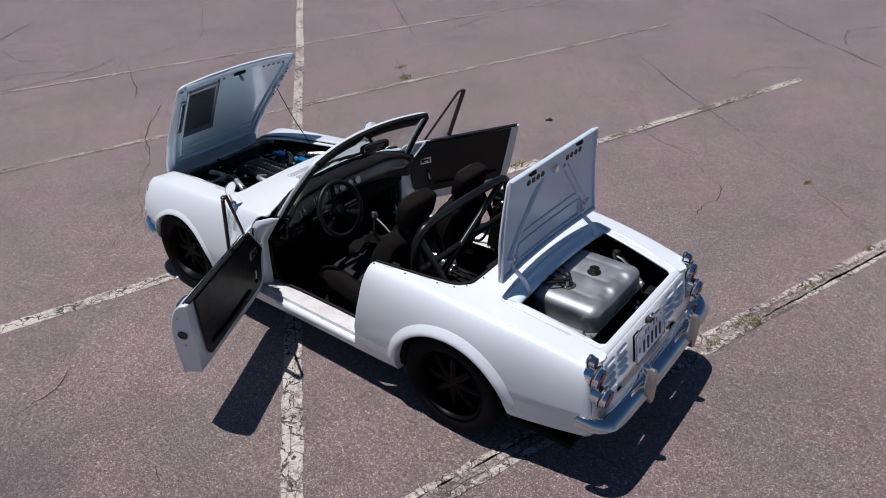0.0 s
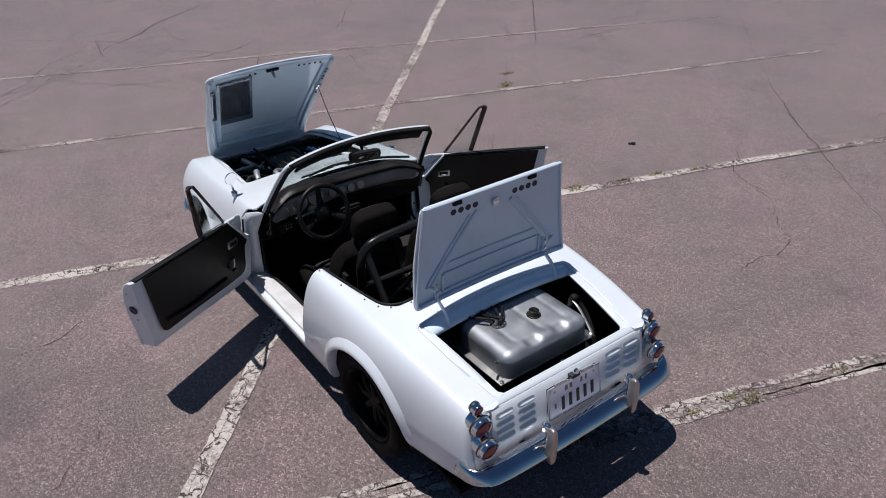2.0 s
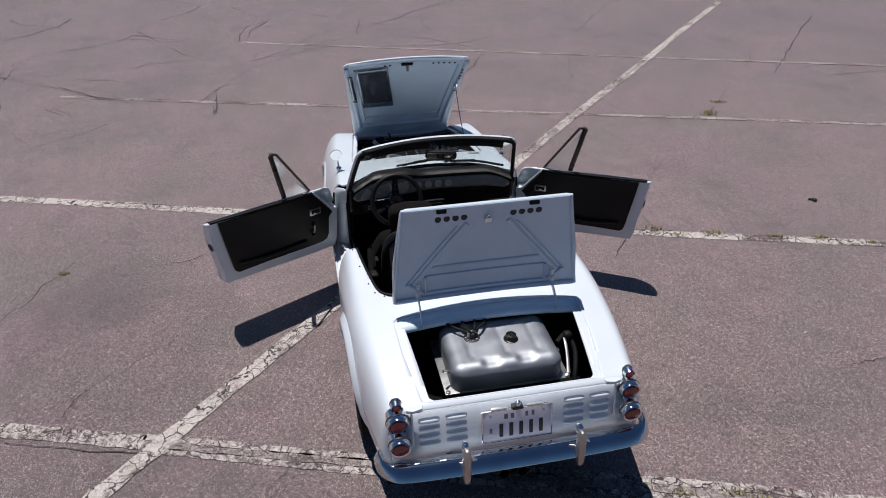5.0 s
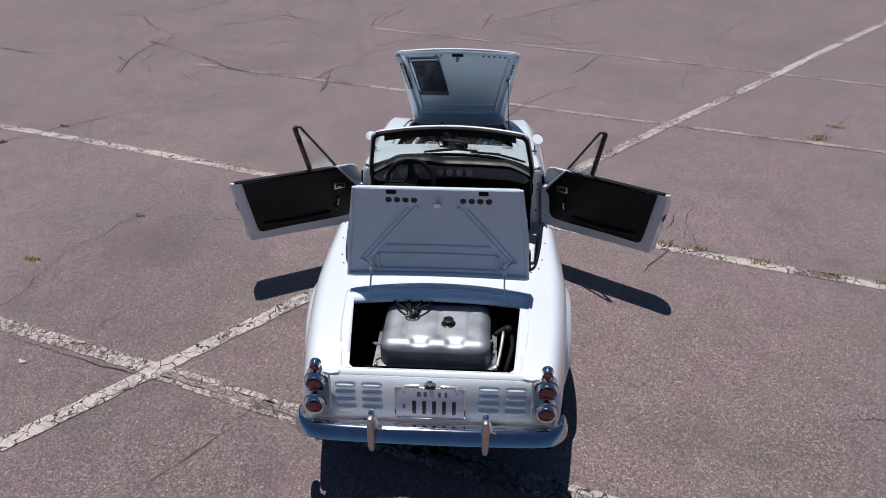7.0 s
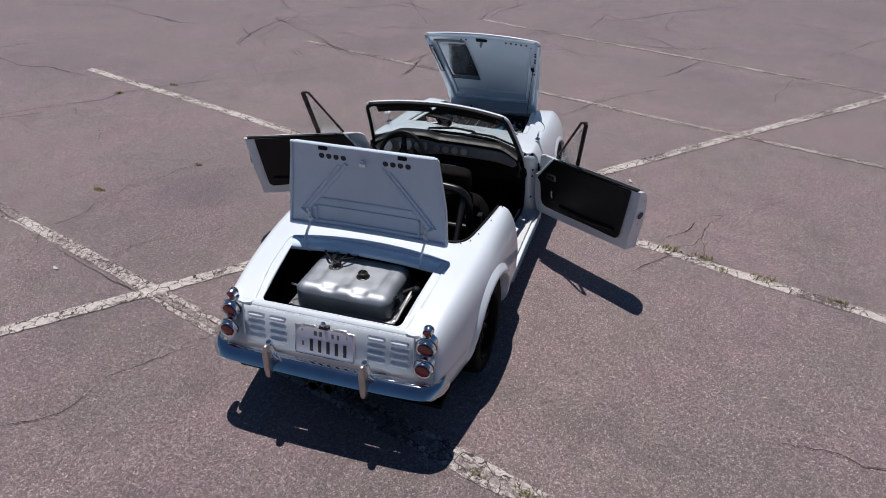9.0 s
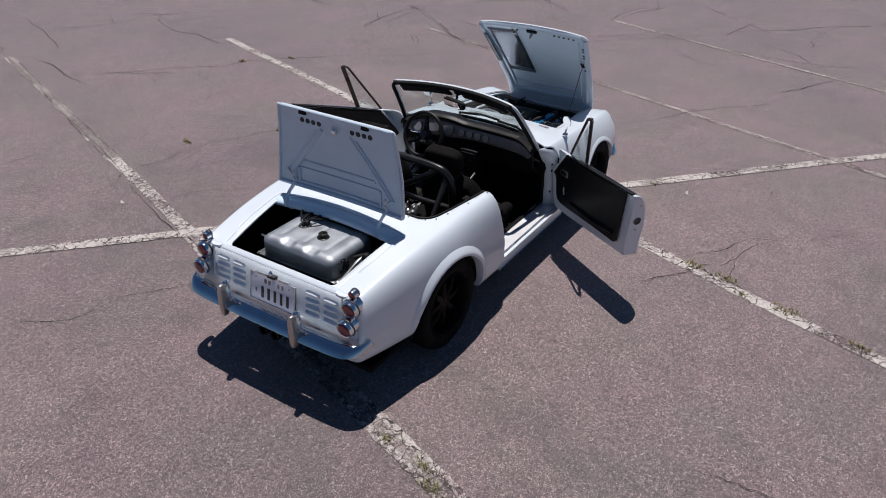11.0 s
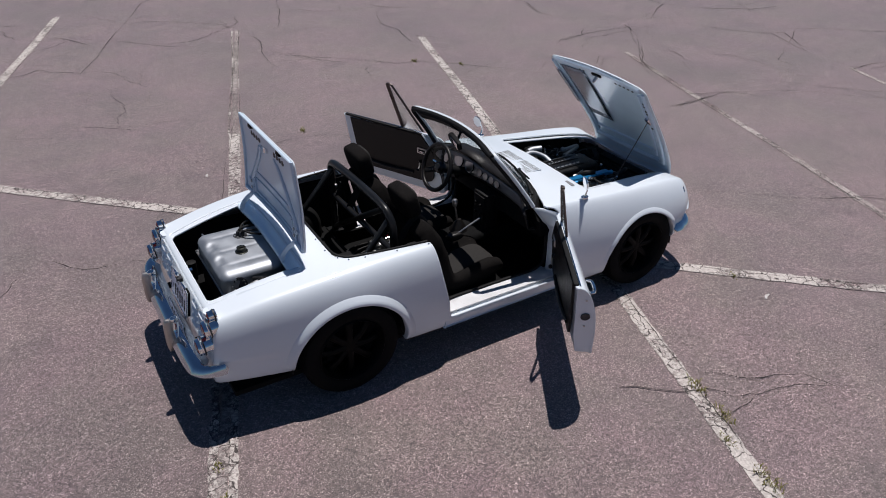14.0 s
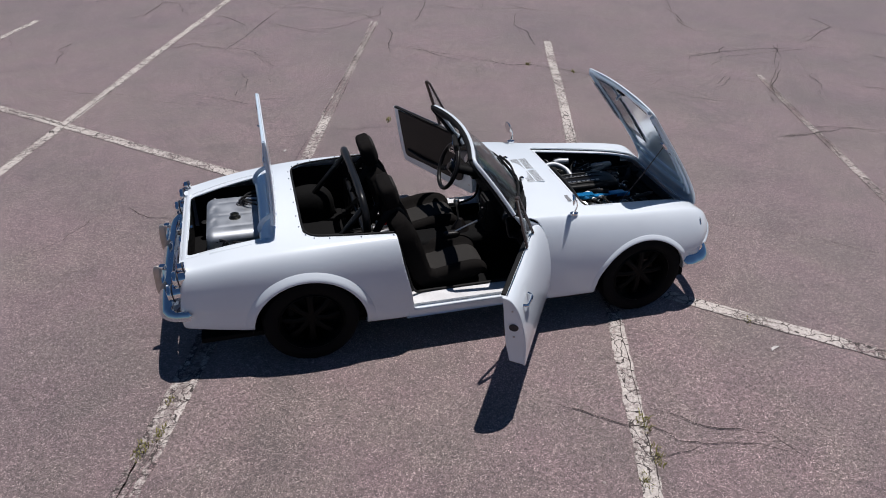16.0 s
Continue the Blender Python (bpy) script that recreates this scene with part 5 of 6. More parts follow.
cap = part("filler_cap", lathe([(0.036, -0.012), (0.036, 0.006), (0.030, 0.008), (0.030, 0.014), (0.026, 0.018), (0.026, 0.030), (0.018, 0.032), (0.016, 0.028), (0.0, 0.028)], 28, Matrix.Translation((-0.385, -0.068, 0.745))), BRONZE, tank, "dark metal filler cap")
part("cap_grip", box(-0.405, -0.365, -0.073, -0.063, 0.772, 0.780, 0.003), BRONZE, cap)
snd = part("sender_plate", lathe([(0.040, -0.008), (0.040, 0.004), (0.034, 0.006), (0.0, 0.006)], 24, Matrix.Translation((-0.335, 0.115, 0.745))), INK, tank, "black sender plate with braided hoses")
for k in range(8):
    a = 2 * math.pi * k / 8
    part("plate_bolt", lathe([(0.005, 0.0), (0.005, 0.006), (0.0, 0.007)], 8, Matrix.Translation((-0.335 + 0.031 * math.cos(a), 0.115 + 0.031 * math.sin(a), 0.749))), STEEL, snd)
for k, (dx, dy, ex, ey) in enumerate(((0.0, 0.015, 0.15, 0.10), (0.01, -0.012, 0.16, -0.03), (-0.012, 0.0, 0.14, 0.05), (0.012, 0.012, 0.17, 0.02), (0.0, -0.02, 0.15, -0.08))):
    x, y = -0.335 + dx, 0.115 + dy
    part("hose", tube([(x, y, 0.748), (x + 0.012, y + ey * 0.15, 0.776 + 0.003 * k), (x + 0.05, y + ey * 0.6, 0.782), (x + ex * 0.8, y + ey, 0.765), (x + ex + 0.03, y + ey, 0.71)], 0.0065, 8, curve=16), BLACK, snd)
    part("hose_fitting", lathe([(0.011, 0.0), (0.012, 0.012), (0.009, 0.02), (0.009, 0.03), (0.0, 0.03)], 10, Matrix.Translation((x, y, 0.748))), INK if k % 3 else STEEL, snd)
sc = part("side_cover", lathe([(0.045, -0.004), (0.045, 0.006), (0.030, 0.008), (0.022, 0.002), (0.0, 0.002)], 24, aim((-0.475, -0.278, 0.675), (-0.25, -1, 0.1))), INK, tank, "round black cover on the tank side")
for k in range(8):
    a = 2 * math.pi * k / 8
    part("cover_bolt", moved(lathe([(0.0055, 0.0), (0.0055, 0.007), (0.0, 0.008)], 8, Matrix.Translation((0.036 * math.cos(a), 0.036 * math.sin(a), 0.004))), aim((-0.475, -0.278, 0.675), (-0.25, -1, 0.1))), CHROME, sc)
part("drain_tap", tube([(-0.50, 0.255, 0.69), (-0.50, 0.275, 0.70), (-0.515, 0.295, 0.715)], 0.006, 8), STEEL, tank)
part("vent_hose", tube([(-0.40, -0.30, 0.70), (-0.36, -0.36, 0.71), (-0.42, -0.39, 0.66), (-0.52, -0.36, 0.58), (-0.56, -0.34, 0.47)], 0.012, 8, curve=24), BLACK, tank)
strap = part("tank_strap", tube([(-0.36, -0.345, 0.712), (-0.42, -0.340, 0.700), (-0.49, -0.328, 0.660), (-0.548, -0.314, 0.626)], [0.006, 0.008, 0.008, 0.010], 10, flat=0.6, curve=18), FLANGE, tank, "bent steel hold-down strap")
part("strap_bolt", lathe([(0.013, 0.0), (0.013, 0.008), (0.006, 0.012), (0.0, 0.012)], 10, Matrix.Translation((-0.552, -0.306, 0.620))), STEEL, strap)
part("vent_valve", pillow(-0.37, -0.365, 0.705, 0.05, 0.05, 0.06, 0.8), BLACK, tank)
part("boot_box", box(-0.63, -0.56, -0.46, -0.33, 0.40, 0.55, 0.01), BLACK, car, "black box in the boot corner")
part("boot_pump", lathe([(0.03, 0.0), (0.032, 0.02), (0.03, 0.1), (0.0, 0.105)], 16, Matrix.Translation((-0.60, 0.34, 0.42))), BLACK, car)

# ---- cockpit edge: trim and press studs ----
def rim_line(step=46):
    pts = [(0.535, 0.585), (0.33, 0.562), (0.14, 0.532), (0.06, 0.505), (0.018, 0.45), (0.008, 0.36), (0.006, 0.2), (0.006, 0.0)]
    pts += [(x, -y) for x, y in pts[-2::-1]]
    return smooth_line([(x, y, skin_top(x, y) + 0.003) for x, y in pts], step)


part("cockpit_trim", tube(rim_line(60), 0.007, 8), BLACK, car, "black cockpit edge trim")
for i in range(16):
    p = rim_line(60)[4 * i]
    out = Vector((p.x - 0.30, p.y * 0.9, 0)).normalized()
    q = Vector((p.x, p.y, 0)) + Vector((-0.022 if abs(p.y) < 0.45 else -0.006, math.copysign(0.026 if abs(p.y) > 0.40 else 0.0, p.y), 0))
    part("press_stud", lathe([(0.005, -0.002), (0.005, 0.001), (0.0022, 0.002), (0.0022, 0.0035), (0.003, 0.005), (0.0, 0.0055)], 10, Matrix.Translation((q.x, q.y, skin_top(q.x, q.y) + 0.002))), CHROME, car)

# ---- dash ----
def dash_turn(y):
    """How far the dashboard has turned rearward towards its ends."""
    return max(0.0, (abs(y) - 0.38) / 0.205) ** 1.5


def dash_mesh():
    prof = [(1.418, 0.832), (1.372, 0.850), (1.335, 0.858), (1.302, 0.857), (1.288, 0.847), (1.289, 0.838), (1.302, 0.832), (1.318, 0.76), (1.330, 0.70), (1.345, 0.672), (1.40, 0.66)]
    ys = np.linspace(-0.565, 0.565, 61)
    verts, faces = [], []
    for y in ys:
        turn = dash_turn(y)
        shift = 0.055 * (1 - (y / 0.585) ** 2) - 0.07 * turn
        hump = 0.030 * math.exp(-(((y - 0.27) / 0.17) ** 4))
        for i, (x, z) in enumerate(prof):
            verts.append((x + shift - (0.02 if 2 <= i <= 5 else 0) * hump / 0.03, y, z + hump * (1.0 if 1 <= i <= 5 else 0) - 0.055 * turn * (1.0 if i <= 5 else 0.3)))
    m = len(prof)
    for j in range(len(ys) - 1):
        for i in range(m - 1):
            a = j * m + i
            faces.append((a, a + 1, a + m + 1, a + m))
    return verts, faces


dash = solid(part("dashboard", dash_mesh(), VINYL, car, "black padded dashboard with grey gauge panel"), 0.012, 0.0)


def face_point(y, z, out=0.0):
    t = (0.830 - z) / 0.13
    return Vector((1.302 + 0.028 * t + 0.055 * (1 - (y / 0.585) ** 2) - 0.07 * dash_turn(y) - out, y, z))


nv, nf = [], []
for j, y in enumerate(np.linspace(-0.54, 0.54, 41)):
    edge = max(0.0, 1 - ((0.54 - abs(y)) / 0.035)) if abs(y) > 0.505 else 0.0
    hi = 0.822 + 0.020 * math.exp(-(((y - 0.27) / 0.15) ** 4)) - 0.03 * edge ** 2 - 0.030 * dash_turn(y)
    lo = 0.730 - 0.022 * math.exp(-(((y - 0.30) / 0.2) ** 4)) + 0.03 * edge ** 2
    for z in np.linspace(lo, hi, 5):
        nv.append(face_point(y, z, 0.010))
for j in range(40):
    for i in range(4):
        a = j * 5 + i
        nf.append((a, a + 1, a + 6, a + 5))
solid(part("gauge_panel", (nv, nf), GREY, dash, "grey textured gauge panel"), 0.006, 0.0)
for y, z, r in ((0.455, 0.768, 0.040), (0.325, 0.785, 0.050), (0.205, 0.785, 0.050), (0.085, 0.775, 0.026), (0.015, 0.775, 0.026), (-0.055, 0.775, 0.026), (-0.125, 0.775, 0.026)):
    m = aim(face_point(y, z, 0.014), (-1, 0, 0.20))
    g = part("gauge", lathe([(r, 0.0), (r, 0.008), (r * 0.93, 0.010), (r * 0.88, 0.006)], 28, m), BLACK, dash, "round gauge with dark dial and pale figures")
    part("dial", lathe([(r * 0.9, 0.004), (0.0, 0.004)], 28, m), DIAL, g, "dark gauge dial")
    part("bezel", lathe([(r * 0.97, 0.008), (r * 1.02, 0.010), (r * 0.97, 0.012), (r * 0.92, 0.010)], 28, m), STEEL, g)
    part("needle", moved(box(-0.0018, 0.0018, -r * 0.15, r * 0.72, 0.0055, 0.0075, 0.0), m @ pose(0, 0, 0, 0, 0, 130 - 260 * y)), PLATE, g)
    for k in range(9):
        a = radians(-130 + 32.5 * k)
        part("tick", moved(box(-0.001, 0.001, r * 0.68, r * 0.84, 0.0048, 0.0058, 0.0), m @ Matrix.Rotation(a, 4, "Z")), PLATE, g)
part("console", box(1.29, 1.40, -0.09, 0.07, 0.36, 0.68, 0.02), BLACK, dash, "black centre console")
part("console_face", box(1.282, 1.292, -0.07, 0.05, 0.48, 0.66, 0.006), BLACK, dash)
for k in range(4):
    part("console_knob", lathe([(0.012, 0.0), (0.011, 0.014), (0.0, 0.016)], 14, aim((1.282, -0.045 + 0.036 * (k % 2) * 1.6, 0.53 + 0.07 * (k // 2)), (-1, 0, 0))), RIMBLACK, dash)
part("under_dash", box(1.36, 1.62, -0.585, 0.585, 0.58, 0.70, 0.03), CARPET, dash)
for k in range(6):
    part("switch", box(1.318, 1.326, 0.40 + 0.016 * (k % 3), 0.41 + 0.016 * (k % 3), 0.640 + 0.02 * (k // 3), 0.650 + 0.02 * (k // 3), 0.002), STEEL, dash)
part("switch_box", box(1.325, 1.38, 0.37, 0.47, 0.62, 0.685, 0.006), BLACK, dash)

# ---- steering wheel and levers ----
sm = aim((1.11, 0.27, 0.80), (-0.94, 0, 0.34))
ring = [(0.160 * math.cos(a), 0.160 * math.sin(a), 0.0) for a in np.linspace(0, 2 * math.pi, 64, endpoint=False)]
steer = part("steering_wheel", moved(tube(ring, 0.0155, 12, closed=True), sm), VINYL, car, "black three-spoke steering wheel")
for a in (90, 210, 330):
    c, s_ = math.cos(radians(a)), math.sin(radians(a))
    sp = moved(tube([(0.03 * c, 0.03 * s_, -0.03), (0.09 * c, 0.09 * s_, -0.02), (0.152 * c, 0.152 * s_, -0.002)], [0.026, 0.019, 0.016], 8, flat=0.16, up=(0, 0, 1), curve=10), sm)
    part("spoke", sp, BLACK, steer)
    for rr in (0.07, 0.10, 0.125):
        part("spoke_hole", moved(lathe([(0.0, 0.006), (0.008, 0.006), (0.009, 0.0)], 12, Matrix.Translation((rr * c, rr * s_, -0.02))), sm), INK, steer)
part("hub", moved(lathe([(0.045, -0.05), (0.042, -0.02), (0.028, -0.012), (0.026, 0.002), (0.0, 0.004)], 20), sm), RIMBLACK, steer)
part("column", tube([sm @ Vector((0, 0, -0.05)), (1.33, 0.27, 0.72), (1.55, 0.27, 0.60)], 0.032, 12), BLACK, car, "black steering column")
part("stalk", tube([(1.20, 0.29, 0.77), (1.185, 0.37, 0.775), (1.18, 0.43, 0.775)], [0.006, 0.005, 0.008], 8, curve=8), CHROME, car, "chrome indicator stalk")
gear = part("gear_lever", tube([(1.13, 0.0, 0.42), (1.115, 0.002, 0.52), (1.10, 0.004, 0.62)], [0.010, 0.008, 0.007], 8), STEEL, car, "chrome gear lever")
part("knob", lathe([(0.0, -0.03), (0.016, -0.028), (0.02, -0.01), (0.021, 0.012), (0.015, 0.024), (0.0, 0.027)], 18, Matrix.Translation((1.098, 0.004, 0.645))), STEEL, gear, "polished gear knob")
part("gaiter", lathe([(0.075, 0.0), (0.06, 0.03), (0.035, 0.07), (0.016, 0.10), (0.0, 0.10)], 20, Matrix.Translation((1.13, 0.0, 0.41))), VINYL, gear)
hb = part("handbrake", tube([(1.06, -0.105, 0.470), (1.13, -0.113, 0.508), (1.215, -0.120, 0.545)], [0.006, 0.006, 0.0085], 10), STEEL, car, "chrome handbrake lever")
part("button", lathe([(0.0, -0.004), (0.005, -0.004), (0.005, 0.006), (0.0, 0.008)], 10, aim((1.217, -0.120, 0.546), (0.9, 0, 0.35))), CHROME, hb)
part("gaiter", pillow(1.04, -0.10, 0.452, 0.12, 0.06, 0.05, 0.7), VINYL, hb)

# ---- seats ----
SEAT_LINE = [(1.125, 0.405), (1.130, 0.440), (1.085, 0.468), (0.98, 0.462), (0.87, 0.438), (0.785, 0.425), (0.715, 0.455), (0.672, 0.54), (0.638, 0.65), (0.605, 0.77), (0.578, 0.855), (0.560, 0.905)]
SEAT_HALF = [0.175, 0.195, 0.210, 0.222, 0.228, 0.228, 0.226, 0.224, 0.224, 0.212, 0.180, 0.125]
SEAT_SIDE = [0.005, 0.018, 0.036, 0.050, 0.056, 0.058, 0.060, 0.066, 0.070, 0.060, 0.035, 0.012]


def seat_loft(cy, inner, lift, deep, count=44):
    """A bucket seat's padding along its side line; inner: the share of the width that it covers."""
    pts = smooth_line([(x, 0, z) for x, z in SEAT_LINE], count)
    us = np.linspace(0, 1, count + 1) * (len(SEAT_LINE) - 1)
    half = np.interp(us, range(len(SEAT_HALF)), SEAT_HALF) * inner
    side = np.interp(us, range(len(SEAT_SIDE)), SEAT_SIDE)
    verts, faces = [], []
    across = np.linspace(-1, 1, 25)
    m = 2 * len(across)
    for i, p in enumerate(pts):
        d = (pts[min(i + 1, count)] - pts[max(i - 1, 0)]).normalized()
        out = Vector((-d.z, 0, d.x)) * -1
        end = min(1.0, 0.25 + min(i, count - i) / 3)
        for w in across:
            a = abs(w) * inner
            bolster = side[i] * min(1.0, max(0.0, (a - 0.48) / 0.30)) ** 2 * (3 - 2 * min(1.0, max(0.0, (a - 0.48) / 0.30)))
            bolster *= 1 - 0.5 * max(0.0, (a - 0.86) / 0.14) ** 2
            verts.append(p + out * (bolster + lift * end * (1 - 0.6 * w ** 6)) + Vector((0, cy + w * half[i], 0)))
        for w in across[::-1]:
            verts.append(p - out * deep * end * (1 - 0.35 * w ** 4) + Vector((0, cy + w * half[i] * 0.97, 0)))
    for i in range(count):
        for k in range(m):
            q = (k + 1) % m
            faces.append((i * m + k, i * m + q, (i + 1) * m + q, (i + 1) * m + k))
    faces += [tuple(range(m))[::-1], tuple(count * m + k for k in range(m))]
    return verts, faces, 50


def build_seat(s):
    cy, low = s * 0.275, Matrix.Translation((0.0, 0.0, -0.02) if s > 0 else (0.035, -0.005, -0.075))
    seat = part("seat", seat_loft(cy, 1.0, 0.012, 0.085), CLOTH, car, "dark reclined bucket seat with grey cloth centre", low)
    part("seat_insert", seat_loft(cy, 0.50, 0.021, 0.010), GREYCLOTH, seat, "grey cloth centre panel")
    for k in (-1, 1):
        part("headrest_post", tube([(0.556, cy + k * 0.05, 0.89), (0.538, cy + k * 0.05, 0.96)], 0.007, 8), STEEL, seat)
    tilt = Matrix.Translation((0.522, cy * 0.97, 1.005)) @ pose(0, 0, 0, 0, -16, 0)
    rest = part("headrest", pillow(0, 0, 0, 0.10, 0.26, 0.175, 0.45, m=tilt), CLOTH, seat, "padded dark headrest")
    part("headrest_pad", pillow(0.030, 0, 0.0, 0.065, 0.18, 0.145, 0.45, m=tilt), GREYCLOTH, rest)
    part("seat_rail", box(0.70, 1.10, cy - 0.19, cy + 0.19, 0.225, 0.40, 0.02), BLACK, seat)
    # harness straps
    for k in (-1, 1):
        part("harness_strap", tube([(0.40, cy + k * 0.09, 0.72), (0.48, cy + k * 0.09, 0.86), (0.56, cy + k * 0.085, 0.915), (0.625, cy + k * 0.09, 0.82), (0.675, cy + k * 0.10, 0.66), (0.72, cy + k * 0.11, 0.52)], 0.025, 8, flat=0.12, up=(0, 1, 0), curve=28), BLACK, seat, "black harness strap")


build_seat(1)
build_seat(-1)

# ---- roll hoop, braces and fittings behind the seats ----
hoop = [(0.40, 0.44, 0.42), (0.40, 0.44, 0.60), (0.395, 0.435, 0.84), (0.385, 0.40, 0.93), (0.38, 0.31, 0.965), (0.38, 0.0, 0.975)]
hoop += [(x, -y, z) for x, y, z in hoop[-2::-1]]
roll = part("roll_hoop", tube(hoop, 0.0245, 14, curve=80), TUBING, car, "gloss black tubular roll hoop")
for s in (1, -1):
    part("rear_brace", tube([(0.385, s * 0.40, 0.90), (0.02, s * 0.42, 0.46)], 0.019, 12), TUBING, roll)
    part("foot_plate", box(0.35, 0.45, s * 0.40, s * 0.49, 0.415, 0.425, 0.003), TUBING, roll)
    part("strap_bolt", lathe([(0.016, 0.0), (0.016, 0.012), (0.0, 0.016)], 12, aim((0.41, s * 0.42, 0.76), (1, 0, 0.3))), STEEL, roll, "steel strap bolt")
    part("belt_reel", pillow(0.47, s * 0.50, 0.62, 0.07, 0.05, 0.11, 0.4), BLACK, car)
    part("belt_buckle", box(0.47, 0.52, s * 0.47, s * 0.49, 0.69, 0.75, 0.004), BLACK, car, "black belt buckle")
part("cross_tube", tube([(0.395, 0.43, 0.70), (0.395, -0.43, 0.70)], 0.019, 12), TUBING, roll)
part("diagonal_tube", tube([(0.38, -0.36, 0.955), (0.40, 0.42, 0.46)], 0.019, 12), TUBING, roll)
for s in (1, -1):
    part("wheel_well", pillow(0.10, s * 0.47, 0.47, 0.40, 0.24, 0.36, 0.75), CARPET, car, "black carpeted wheel well")
part("amp_box", box(0.06, 0.30, -0.40, -0.05, 0.42, 0.54, 0.01), BLACK, car)
pump = part("fuel_pump", lathe([(0.025, 0.0), (0.028, 0.01), (0.028, 0.12), (0.02, 0.13), (0.02, 0.15), (0.0, 0.15)], 18, aim((0.50, 0.13, 0.50), (-1, -0.35, 0.05))), STEEL, car, "polished fuel pump with fittings", Matrix.Translation((0.555, 0.03, 0.475)) @ Matrix.Scale(1.25, 4) @ Matrix.Translation((-0.43, -0.08, -0.505)))
part("pump_bracket", moved(box(-0.10, 0.10, -0.012, 0.012, -0.02, 0.02, 0.004), Matrix.Translation((0.44, 0.09, 0.465)) @ pose(0, 0, 0, 0, 0, 20)), STEEL, pump)
part("pump_filter", lathe([(0.02, 0.0), (0.024, 0.01), (0.024, 0.09), (0.016, 0.10), (0.0, 0.10)], 16, aim((0.50, 0.06, 0.505), (-1, -0.35, 0.05))), STEEL, pump)
for k in range(5):
    part("pump_fitting", lathe([(0.013, 0.0), (0.014, 0.012), (0.009, 0.016), (0.009, 0.024), (0.0, 0.024)], 8, Matrix.Translation((0.36 + 0.035 * k, 0.06 + 0.015 * k, 0.525))), RED if k == 3 else STEEL, pump)
for k in range(3):
    part("pump_hose", tube([(0.36, 0.05 + 0.03 * k, 0.51), (0.28, 0.04 + 0.04 * k, 0.50), (0.18, 0.06 * k, 0.46), (0.08, 0.05 * k, 0.43)], 0.005, 8, curve=14), BLACK, pump)
prnd = random.Random(4)
for k in range(16):
    p = Vector((prnd.uniform(0.36, 0.50), prnd.uniform(0.03, 0.13), prnd.uniform(0.50, 0.55)))
    d = Vector((prnd.uniform(-1, 1), prnd.uniform(-1, 1), prnd.uniform(-0.1, 0.6))).normalized()
    part("pump_fitting", lathe([(0.010, 0.0), (0.011, 0.010), (0.007, 0.014), (0.007, 0.024), (0.0, 0.024)], 8, aim(p, d)), STEEL, pump)


# ---- the ground ----
ground = part("ground", ([(-150, -150, 0), (150, -150, 0), (150, 150, 0), (-150, 150, 0)], [(0, 1, 2, 3)]), ASPHALT)
tagged(ground, "weathered pinkish grey asphalt of a car park", "asphalt", kind="structure")


def marking(name, a, b, width, seed, height, paint):
    rnd = random.Random(seed)
    a, b = Vector((*a, 0)), Vector((*b, 0))
    d = (b - a).normalized()
    s = Vector((-d.y, d.x, 0))
    n = max(4, int((b - a).length / 0.05))
    verts, faces = [], []
    for i in range(n + 1):
        p = a + (b - a) * (i / n) + s * (0.01 * math.sin(i * 0.07 + seed))
        for k in (-1, 1):
            verts.append(p + s * (k * (width / 2 + rnd.uniform(-0.008, 0.004))) + Vector((0, 0, height)))
    for i in range(n):
        faces.append((2 * i, 2 * i + 2, 2 * i + 3, 2 * i + 1))
    return tagged(part(name, (verts, faces), paint), "worn cracked white paint line on the asphalt", "road marking", "parking lines", "structure")


marking("road_marking", (9.6, -7.15), (-3.4, 4.97), 0.115, 1, 0.006, LINE)
marking("road_marking", (8.76, 1.68), (4.6, -8.9), 0.075, 2, 0.004, FAINT)
marking("road_marking", (6.53, 3.76), (2.45, -8.2), 0.09, 3, 0.004, FAINT)
marking("road_marking", (4.33, 5.9), (2.2, -0.3), 0.115, 4, 0.004, LINE)
marking("road_marking", (2.2, -0.3), (1.413, -2.6), 0.11, 8, 0.004, LINE)
marking("road_marking", (1.413, -2.6), (0.08, -6.5), 0.105, 12, 0.004, WORN)
marking("road_marking", (1.928, 7.594), (0.578, 3.504), 0.024, 5, 0.004, WORN)
marking("road_marking", (1.978, 7.577), (0.628, 3.487), 0.066, 14, 0.004, GHOST)
marking("road_marking", (2.016, 7.565), (0.666, 3.475), 0.014, 15, 0.004, WORN)
marking("road_marking", (0.62, 3.49), (0.08, 1.85), 0.11, 13, 0.004, WORN)
marking("road_marking", (0.028, 1.85), (-1.797, -3.45), 0.05, 9, 0.004, WORN)
marking("road_marking", (0.132, 1.85), (-1.693, -3.45), 0.05, 10, 0.004, WORN)
marking("road_marking", (0.08, 1.85), (-1.745, -3.45), 0.055, 11, 0.004, FAINT)
marking("road_marking", (-0.28, 9.75), (-2.75, 2.1), 0.11, 6, 0.004, LINE)
marking("road_marking", (-3.3, 8.65), (-5.0, 3.6), 0.11, 7, 0.004, LINE)


